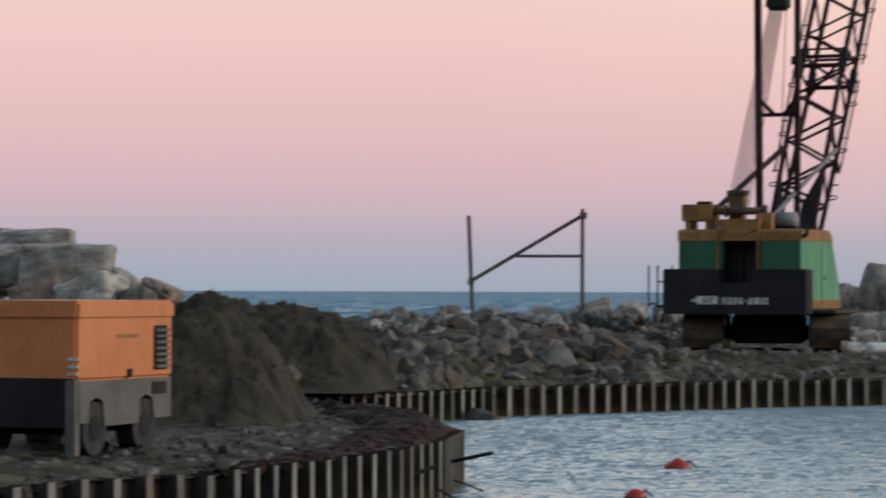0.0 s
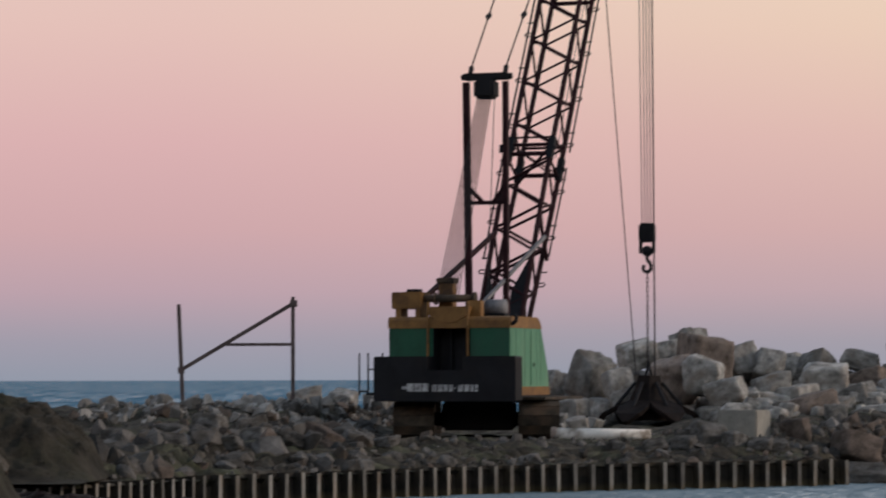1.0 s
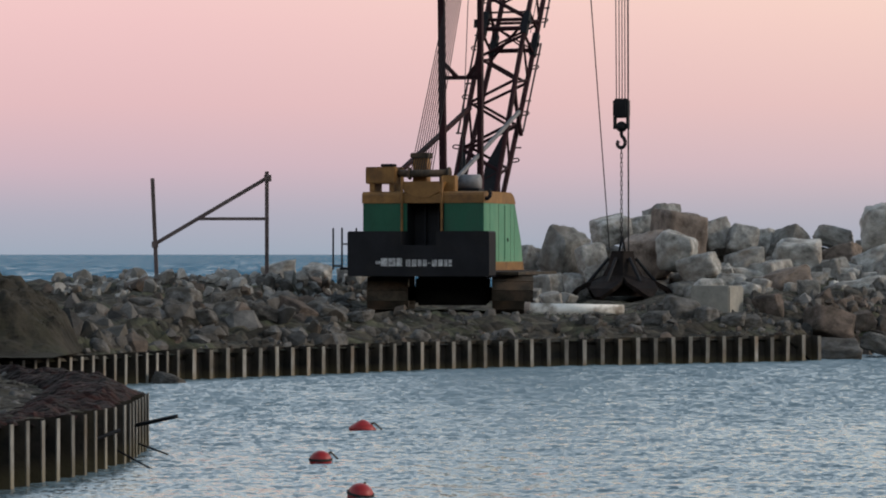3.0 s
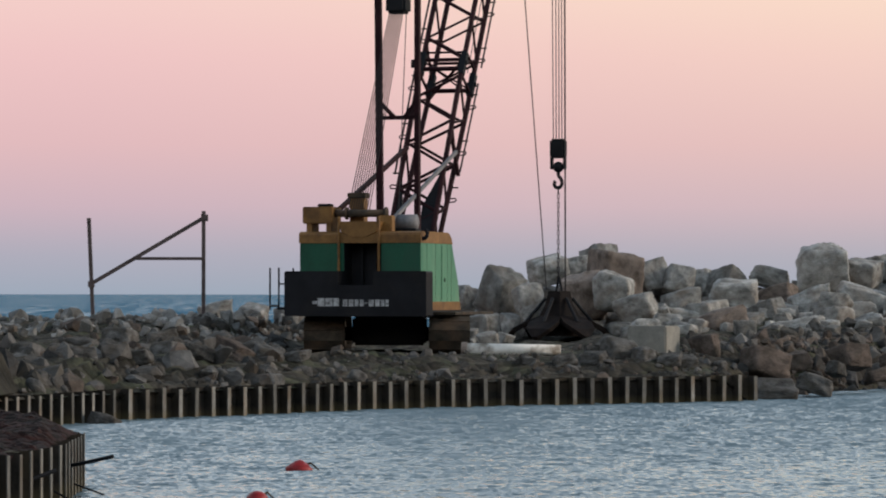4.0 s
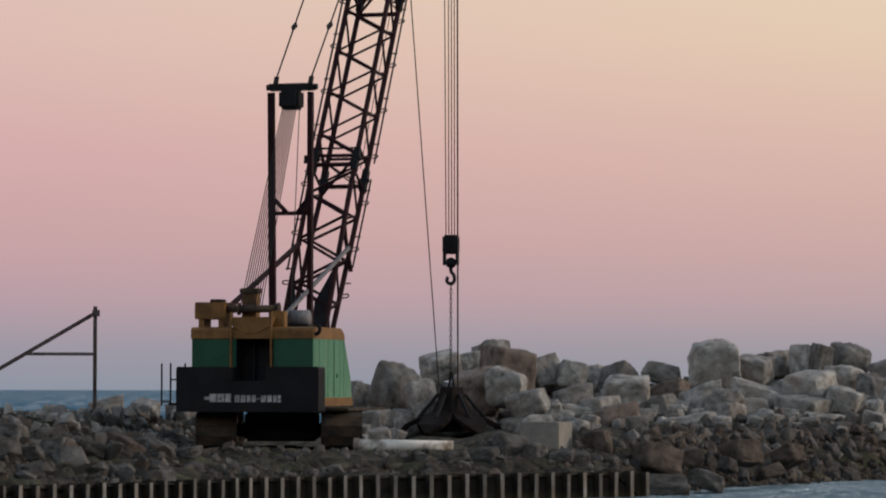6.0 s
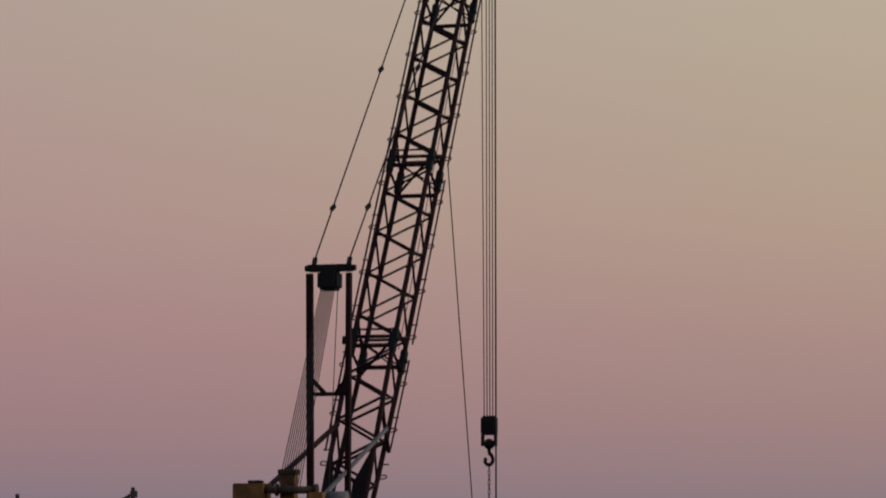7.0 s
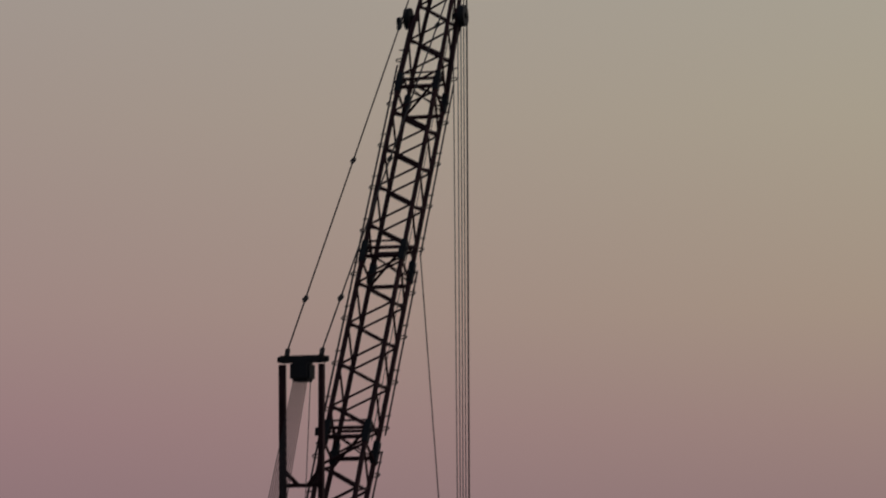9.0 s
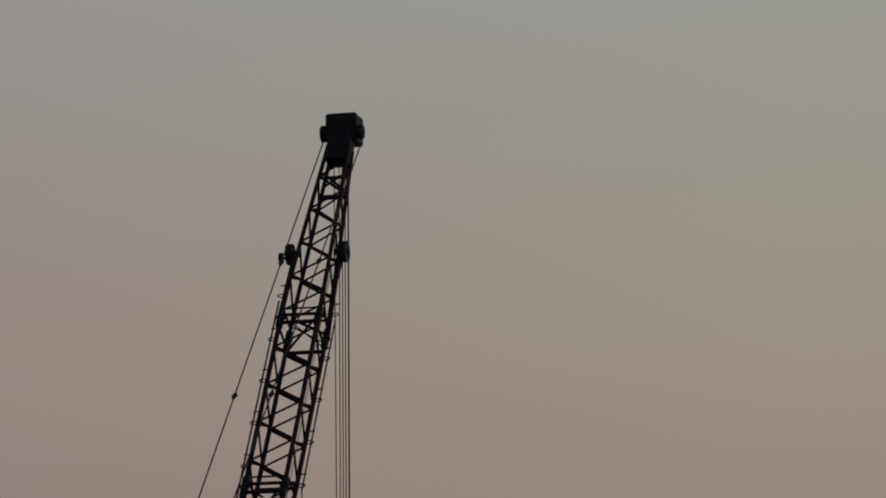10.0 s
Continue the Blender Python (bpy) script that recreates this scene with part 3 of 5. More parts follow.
    rod("hoist_rope", (0.22, gy, gtop - 0.45), (0.36, -1.3, 2.95), 0.010, CABLE, crane)
    # back stops
    part("back_stop", beam((-0.95, -2.1, 2.98), (-0.60, 2.3, 4.72), 0.08, 0.10), PURPLE, crane, "dark boom back stop")
    part("back_stop", beam((0.36, -2.0, 2.80), (0.62, 2.3, 4.60), 0.065, 0.08), STEEL, crane, "grey boom back stop")
    return gy, gtop


GANTRY_Y, GANTRY_TOP = build_crane()

# ---- lattice boom ----
FOOT, TIP = Vector((-0.15, 0.98, 1.84)), Vector((0.07, 13.6, 22.50))
AXIS = (TIP - FOOT).normalized()
SIDE = Vector((1, 0, 0))
BACK = AXIS.cross(SIDE).normalized() * -1  # across the boom, up and back towards the engine house
BOOM_LEN = (TIP - FOOT).length


def boom_size(s):
    """Half width and half depth of the boom at the share s of its length."""
    half = line_at([(0, 0.53), (0.2, 0.52), (0.73, 0.52), (0.97, 0.30), (1, 0.30)], s)
    deep = line_at([(0, 0.20), (0.12, 0.35), (0.2, 0.43), (0.73, 0.43), (0.97, 0.18), (1, 0.18)], s)
    return half, deep


def boom_point(s, i, j):
    h, d = boom_size(s)
    return FOOT + AXIS * (BOOM_LEN * s) + SIDE * (h * i) + BACK * (d * j)


JOINTS = [0.2285, 0.459, 0.694]


def build_boom():
    cuts = [0.0] + JOINTS + [0.97]
    step = 0.0263
    for k, (a, b) in enumerate(zip(cuts, cuts[1:])):
        bends = [a] + [c for c in (0.12, 0.2, 0.73) if a < c < b] + [b]
        sec = None
        for i in (-1, 1):
            for j in (-1, 1):
                bm = bmesh.new()
                for u, v in zip(bends, bends[1:]):
                    add_tube(bm, boom_point(u, i, j), boom_point(v, i, j), 0.067 if k < 3 else 0.060, 8)
                if sec is None:
                    sec = part("boom_section", bm, PURPLE, crane, "dark maroon lattice boom section")
                else:
                    part("chord", bm, PURPLE, sec)
        # zigzag lacing on the four faces, the falling bars heavier
        for n in range(8 if k < 3 else 9):
            top = b if k < 3 else b - 0.013
            for j, first, lead in ((-1, -1, 0.022), (1, 1, 0.014)):
                u, v = top - lead - step * n, top - lead - step * (n + 1)
                i = first if n % 2 == 0 else -first
                if v > a - 0.01 and v > 0.01:
                    heavy = i < 0 and k > 0 or k == 0 and j > 0 and n in (5, 7)
                    rod("lacing", boom_point(u, i, j), boom_point(v, -i, j), (0.043 if heavy else 0.029) * (1.25 if k == 0 else 1.0), PURPLE, sec)
            for i in (-1, 1):
                u, v = top - 0.018 - step * n, top - 0.018 - step * (n + 1)
                j = i if n % 2 == 0 else -i
                if v > 0.01:
                    rod("lacing", boom_point(u, i, j), boom_point(v, i, -j), 0.030, PURPLE, sec)
        # frames where sections are pinned together
        if k < 3:
            for s, j, r in ((b - 0.006, 1, 0.055), (b + 0.005, 1, 0.045), (b + 0.014, 1, 0.026), (b - (0.0195 if k else 0.008), -1, 0.055), (b + 0.026, -1, 0.036)):
                rod("cross_bar", boom_point(s, -1, j), boom_point(s, 1, j), r, PURPLE, sec)
            for s in (b - 0.012, b + 0.016):
                for i in (-1, 1):
                    rod("cross_bar", boom_point(s, i, -1), boom_point(s, i, 1), 0.036, PURPLE, sec)
            rod("cross_bar", boom_point(b + 0.005, 1, 1), boom_point(b - 0.0195, -1, -1), 0.035, PURPLE, sec)
            rod("cross_bar", boom_point(b + 0.005, -1, 1), boom_point(b - 0.014, 1, -1), 0.020, PURPLE, sec)
            rod("cross_bar", boom_point(b + 0.02, -1, -1), boom_point(b - 0.008, 1, -1), 0.022, PURPLE, sec)
            for i in (-1, 1):
                for j in (-1, 1):
                    p = boom_point(b + 0.001 * j, i, j)
                    part("pin_lug", beam(p - AXIS * 0.34, p + AXIS * 0.30, 0.15, 0.15), BLACK, sec)
                    part("pin_lug", tube(p - SIDE * 0.11, p + SIDE * 0.11, 0.06, 10), BLACK, sec)
            if k == 0:
                p = boom_point(b, -1, 1)
                part("bracket", beam(p, p - SIDE * 0.26 + Vector((0, 0, 0.02)), 0.12, 0.20), BLACK, sec)
        # small looped line guides along both edges
        guides = 4
        for n in range(guides):
            s = a + (b - a) * (n + 0.45) / guides
            if k == 3 and n > 0 or k == 0 and n == 0:
                continue
            for i, j in ((-1, 1), (1, -1)):
                p = boom_point(s, i, j)
                bm = bmesh.new()
                q = [p, p + SIDE * 0.19 * i + AXIS * 0.02, p + SIDE * 0.22 * i + AXIS * 0.07, p + SIDE * 0.18 * i + AXIS * 0.12, p + AXIS * 0.10]
                for c, d in zip(q, q[1:]):
                    add_tube(bm, c, d, 0.016, 6)
                part("line_guide", bm, BLACK, sec)
                p = boom_point(s + 0.018, i, j)
                rod("line_guide", p, p + SIDE * 0.20 * i, 0.018, BLACK, sec)
    # hoist lines in the guides along both edges
    for a, b in zip((0.10, JOINTS[0], JOINTS[1]), (JOINTS[0], JOINTS[1], 0.72)):
        rod("guided_line", boom_point(a, -1, 1) - SIDE * 0.15, boom_point(b, -1, 1) - SIDE * 0.15, 0.026, CABLE, crane)
        rod("guided_line", boom_point(a + 0.02, 1, -1) + SIDE * 0.16, boom_point(b, 1, -1) + SIDE * 0.16, 0.024, CABLE, crane)
        rod("conduit", boom_point(a, 1, -1) - SIDE * 0.06 - BACK * 0.05, boom_point(b, 1, -1) - SIDE * 0.06 - BACK * 0.05, 0.018, STEEL, crane, "pale steel conduit")
    rod("line_guide", boom_point(0.15, 1, 1), boom_point(0.115, 1, -1) + SIDE * 0.14, 0.05, PURPLE, crane)
    # foot plates in the rear face, tapering down to the pins
    for i, reach in ((-1, 0.62), (1, 0.30)):
        c = [boom_point(0.105, i * 0.98, 1), boom_point(0.062, i * reach, 1), boom_point(0.015, i * (reach + 0.1), 1), boom_point(0.015, i * 0.98, 1)]
        bm = bmesh.new()
        vs = [bm.verts.new(p + BACK * e) for e in (-0.03, 0.03) for p in c]
        bm.faces.new(vs[:4])
        bm.faces.new(vs[7:3:-1])
        for n in range(4):
            bm.faces.new((vs[n], vs[4 + n], vs[4 + (n + 1) % 4], vs[(n + 1) % 4]))
        bmesh.ops.recalc_face_normals(bm, faces=bm.faces)
        part("boom_foot", bm, BLACK, crane, "dark boom foot plate")
    # deflector sheaves at the shoulder
    for i in (-1, 1):
        p = FOOT + AXIS * (BOOM_LEN * 0.802) + SIDE * (0.76 * i) + BACK * 0.1
        part("deflector_sheave", tube(p - SIDE * 0.08, p + SIDE * 0.08, 0.29, 24), BLACK, crane, "dark deflector sheave")
        part("sheave_hub", tube(p - SIDE * 0.12, p + SIDE * 0.12, 0.09, 14), BLACK, crane)
        part("sheave_bracket", beam(p - SIDE * 0.3 * i, p + SIDE * 0.10 * i, 0.10, 0.16), BLACK, crane)
        q = boom_point(JOINTS[2] + 0.004, i, -i) + SIDE * 0.02 * i
        part("shoulder_strut", beam(q, p - SIDE * 0.14 * i, 0.12, 0.10), PURPLE, crane)
        part("shoulder_strut", beam(boom_point(0.76, i, -i), p, 0.06, 0.06), PURPLE, crane)
    p = FOOT + AXIS * (BOOM_LEN * 0.797) - SIDE * 1.0 + BACK * 0.1
    part("guide_sheave", tube(p - SIDE * 0.04, p + SIDE * 0.04, 0.15, 18), BLACK, crane, "small dark guide sheave")
    part("guide_arm", beam(p, p + SIDE * 0.25, 0.06, 0.06), BLACK, crane)
    # head
    m = Matrix.Translation(TIP + AXIS * 0.16) @ Matrix((SIDE, BACK, AXIS)).transposed().to_4x4()
    bm = prism([(-0.31, -1.45), (0.31, -1.45), (0.34, -0.30), (-0.34, -0.30)], -0.20, 0.20)
    bmesh.ops.transform(bm, matrix=m, verts=bm.verts)
    part("boom_head", bm, BLACK, crane, "black boom head plates")
    bm = bmesh.new()
    add_box(bm, (-0.44, -0.42, -0.55), (0.44, 0.42, 0.27), 0.035)
    bmesh.ops.transform(bm, matrix=Matrix.Translation(TIP + AXIS * 0.16 - SIDE * 0.02), verts=bm.verts)
    part("sheave_housing", bm, BLACK, crane, "black sheave housing")
    for x, r in ((-0.54, 0.24), (0.52, 0.20)):
        bm = tube((x - 0.07, 0.05, -0.34), (x + 0.07, 0.05, -0.34), r, 20)
        add_tube(bm, (x - 0.10, 0.05, -0.34), (x + 0.10, 0.05, -0.34), 0.07, 12)
        bmesh.ops.transform(bm, matrix=m, verts=bm.verts)
        part("head_sheave", bm, BLACK, crane, "dark head sheave")
    for s, w in ((0.902, 0.42), (0.918, 0.10), (0.932, 0.22)):
        part("head_plate", beam(boom_point(s, -1, -1), boom_point(s, 1, -1), w, 0.05) if w > 0.2 else tube(boom_point(s, -1, -1), boom_point(s, 1, 1), 0.035), BLACK, crane)
    # pendants with their link plates
    for x, i in ((-0.38, -1), (0.46, 1)):
        p = Vector((x, GANTRY_Y, GANTRY_TOP + 0.12))
        q = TIP - AXIS * 0.25 + SIDE * 0.57 * i - BACK * 0.1
        rod("pendant", p, q, 0.020, CABLE, crane)
        part("pendant_eye", beam(p - Vector((0, 0, 0.12)), p + (q - p).normalized() * 0.22, 0.10, 0.06), BLACK, crane)
        for s in (0.106, 0.386, 0.687):
            c = p.lerp(q, s)
            d = (q - p).normalized()
            bm = bmesh.new()
            bmesh.ops.create_cone(bm, cap_ends=True, segments=4, radius1=0.085, radius2=0.02, depth=0.16, matrix=Matrix.Translation(c + d * 0.08) @ d.to_track_quat("Z", "Y").to_matrix().to_4x4())
            bmesh.ops.create_cone(bm, cap_ends=True, segments=4, radius1=0.02, radius2=0.085, depth=0.16, matrix=Matrix.Translation(c - d * 0.08) @ d.to_track_quat("Z", "Y").to_matrix().to_4x4())
            part("pendant_link", bm, BLACK, crane)
    # load lines, plumb from the head to the block
    head = TIP + BACK * 0.32 - AXIS * 0.2
    for x, x1, z1 in ((-0.13, 0.00, 5.34), (0.02, 0.08, 5.34), (0.11, 0.16, 5.34), (0.19, 0.24, 5.34)):
        rod("load_line", (x, head.y, head.z), (x1, head.y, z1), 0.014, CABLE, crane)
    rod("load_line", (0.28, head.y, head.z), (0.34, head.y, 1.1), 0.023, CABLE, crane)
    # tag line from the boom to the grab
    rod("tag_line", boom_point(0.478, 1, -1) + SIDE * 0.17, (-0.14, head.y - 0.2, 1.35), 0.015, CABLE, crane)
    # whip lines lying along the boom
    for x in (0.12, 0.28):
        rod("whip_line", FOOT + AXIS * 6 + SIDE * x - BACK * 0.62, TIP - AXIS * 0.6 + SIDE * x - BACK * 0.35, 0.010, CABLE, crane)
    return head


HEAD = build_boom()
CRANE_M = pose(-0.20, 73.04, 1.06, 0, 0, -18)


# ---- hook block and grab under the boom ----
def build_hook():
    base = CRANE_M @ Vector((0.14, HEAD.y, 4.18))
    hb = thing("hook_block", Matrix.Translation(base) @ pose(0, 0, 0, 0, 0, -18), "black hook block hanging on the load lines", "hook block")
    part("cheek_plate", box((-0.21, -0.16, 0.72), (0.21, 0.16, 1.24), 0.05), BLACK, hb)
    for x in (-0.21, 0.15):
        part("side_strap", box((x, -0.08, 0.42), (x + 0.06, 0.08, 0.76)), BLACK, hb)
    bm = bmesh.new()
    bmesh.ops.create_uvsphere(bm, u_segments=16, v_segments=10, radius=0.15, matrix=Matrix.Translation((0, 0, 0.48)))
    part("swivel", bm, BLACK, hb, "", True)
    bm = bmesh.new()
    pts = [(0.0, 0.36), (0.0, 0.24), (0.07, 0.17), (0.11, 0.06), (0.08, -0.05), (-0.01, -0.09), (-0.10, -0.05), (-0.12, 0.05), (-0.08, 0.10)]
    for (a, b), (c, d) in zip(pts, pts[1:]):
        add_tube(bm, (a, 0, b), (c, 0, d), 0.05, 8)
    part("hook", bm, BLACK, hb, "black forged hook")
    for n in range(22):
        z = -0.10 - n * 0.125
        w = 0.026
        bm = bmesh.new()
        ax = (1, 0) if n % 2 else (0, 1)
        for s in (-1, 1):
            add_tube(bm, (ax[0] * w * s, ax[1] * w * s, z), (ax[0] * w * s, ax[1] * w * s, z - 0.15), 0.011, 6)
        part("chain_link", bm, CABLE, hb)
    return base


HOOK = build_hook()


def build_grab():
    g = thing("grab_bucket", Matrix.Translation((HOOK.x + 0.02, HOOK.y, 1.03)) @ pose(0, 0, 0, 0, 0, 10), "dark steel orange-peel grab resting open on the rocks", "grab bucket")
    part("head", tube((0, 0, 0.80), (0, 0, 1.30), 0.33, 14, 0.24), GRAB, g, "dark steel grab head")
    part("hub", tube((0, 0, 0.12), (0, 0, 0.82), 0.74, 12, 0.33), GRAB, g)
    for x in (-0.10, 0.10):
        rod("shackle", (x, 0, 1.22), (0, 0, 1.73), 0.035, BLACK, g)
    for k in range(6):
        a = k * math.pi / 3 - 0.17
        ca, sa = math.cos(a), math.sin(a)
        path = [(0.19, 1.24), (0.27, 0.90), (0.42, 0.58), (0.82, 0.42), (1.16, 0.24), (1.34, 0.02)]
        bm = bmesh.new()
        prev = None
        for n, (r, z) in enumerate(path):
            w = (0.15, 0.21, 0.31, 0.44, 0.34, 0.08)[n]
            ring = [bm.verts.new((ca * (r + e) - sa * w * s, sa * (r + e) + ca * w * s, z + 0.09 * (e > 0))) for s, e in ((-1, 0.0), (1, 0.0), (1, 0.10), (-1, 0.10))]
            if prev:
                for i in range(4):
                    bm.faces.new((prev[i], prev[(i + 1) % 4], ring[(i + 1) % 4], ring[i]))
            else:
                bm.faces.new(ring)
            prev = ring
        bm.faces.new(prev[::-1])
        bmesh.ops.recalc_face_normals(bm, faces=bm.faces)
        part("tine", bm, GRAB, g, "curved dark steel tine")
        rod("ram", (ca * 0.36, sa * 0.36, 1.14), (ca * 0.90, sa * 0.90, 0.50), 0.045, BLACK, g)


build_grab()


# ---- stones ----
def boulder_mesh(seed):
    """A quarried block of about unit size: flat broken faces, worn edges, a rough skin."""
    rnd = random.Random(seed)
    bm = bmesh.new()
    for n in range(8):
        corner = Vector([1 if n & b else -1 for b in (1, 2, 4)])
        # each corner of the block is worn back, and here and there split in two
        for _ in range(rnd.choice((1, 2, 2))):
            bm.verts.new([c * rnd.uniform(0.55, 0.99) for c in corner])
    for n in range(6):
        p = [rnd.uniform(-0.5, 0.5) for _ in range(3)]
        p[n // 2] = (1 if n % 2 else -1) * rnd.uniform(0.92, 1.04)
        bm.verts.new(p)
    r = bmesh.ops.convex_hull(bm, input=bm.verts)
    bmesh.ops.delete(bm, geom=[e for e in r["geom_interior"] if isinstance(e, bmesh.types.BMVert)], context="VERTS")
    bmesh.ops.dissolve_limit(bm, angle_limit=radians(14), verts=bm.verts, edges=bm.edges)
    bmesh.ops.triangulate(bm, faces=bm.faces)
    for _ in range(3):
        bmesh.ops.subdivide_edges(bm, edges=bm.edges, cuts=1, use_grid_fill=True)
    bmesh.ops.smooth_vert(bm, verts=bm.verts, factor=0.5, use_axis_x=True, use_axis_y=True, use_axis_z=True)
    for v in bm.verts:
        c = v.co.copy()
        ridge = abs(noise.noise(c * 1.8 + Vector((0, 0, seed))))
        v.co += c.normalized() * (0.08 * noise.noise(c * 1.3 + Vector((seed, 0, 0))) - 0.06 * max(0.0, 0.12 - ridge) / 0.12 + 0.05 * noise.noise(c * 4.0 + Vector((0, seed, 0))) + 0.03 * noise.noise(c * 9.0 + Vector((0, seed, 4))))
    for k in range(3):
        top = max(abs(v.co[k]) for v in bm.verts)
        for v in bm.verts:
            v.co[k] /= top * 1.03
    return bm


def stone_hull(seed, points=14):
    """A small broken stone: a hull of a few corners, split once and softened."""
    rnd = random.Random(seed)
    bm = bmesh.new()
    for _ in range(points):
        v = Vector((rnd.gauss(0, 1), rnd.gauss(0, 1), rnd.gauss(0, 1))).normalized() * rnd.uniform(0.8, 1.0)
        bm.verts.new((v.x, v.y * 0.85, v.z * 0.7))
    r = bmesh.ops.convex_hull(bm, input=bm.verts)
    bmesh.ops.delete(bm, geom=[e for e in r["geom_interior"] if isinstance(e, bmesh.types.BMVert)], context="VERTS")
    bmesh.ops.subdivide_edges(bm, edges=bm.edges, cuts=1, use_grid_fill=True)
    bmesh.ops.smooth_vert(bm, verts=bm.verts, factor=0.12, use_axis_x=True, use_axis_y=True, use_axis_z=True)
    for v in bm.verts:
        v.co *= 1.04 + 0.24 * noise.noise(v.co * 1.9 + Vector((seed, 0, 0)))
    return bm


def mesh_of(name, bm, material, smooth):
    me = bpy.data.meshes.new(name)
    bm.to_mesh(me)
    bm.free()
    me.materials.append(material)
    for p in me.polygons:
        p.use_smooth = smooth
    return me


BOULDERS = [mesh_of("boulder", boulder_mesh(k), ROCK_WARM if k % 5 == 3 else ROCK, True) for k in range(20)]
STONES = [mesh_of("stone", stone_hull(100 + k), DIRTY_WARM if k % 8 == 3 else DIRTY, k % 2 == 0) for k in range(16)]


WET_BOULDERS = [mesh_of("boulder", boulder_mesh(40 + k), DIRTY_WARM if k % 3 == 0 else DIRTY, True) for k in range(5)]


def boulder_pose(me, x, y, z, sx, sy, sz, turn):
    """A block turned at will, then scaled to its true width, depth and height."""
    m = pose(0, 0, 0, turn * 7 % 33 - 16, turn * 13 % 37 - 18, turn)
    pts = [m @ v.co for v in me.vertices]
    grow = []
    for axis, size in enumerate((sx, sy, sz)):
        lo, hi = min(p[axis] for p in pts), max(p[axis] for p in pts)
        grow.append(2 * size / (hi - lo))
    return pose(x, y, z) @ Matrix.Diagonal((*grow, 1)) @ m


def boulder(x, y, z, sx, sy, sz, k, turn, label, group, wet=False):
    me = WET_BOULDERS[k % 5] if wet else BOULDERS[k % len(BOULDERS)]
    ob = new("boulder", me)
    ob.matrix_world = boulder_pose(me, x, y, z, sx, sy, sz, turn)
    return tagged(ob, label, "boulder", group)


def joined_boulders(blocks):
    """The blocks that only fill the mound behind the ones that stand out, as one mesh."""
    verts, faces = [], []
    for x, y, z, sx, sy, sz, k, turn in blocks:
        me = BOULDERS[k % len(BOULDERS)]
        m = boulder_pose(me, x, y, z, sx, sy, sz, turn)
        n = len(verts)
        verts += [m @ v.co for v in me.vertices]
        faces += [[n + i for i in p.vertices] for p in me.polygons]
    me = bpy.data.meshes.new("boulder_fill")
    me.from_pydata(verts, [], faces)
    me.materials.append(ROCK_LOOSE)
    for p in me.polygons:
        p.use_smooth = True
    tagged(new("boulder_fill", me), "grey quarried stone filling the breakwater mound", "boulders", "", "stuff")


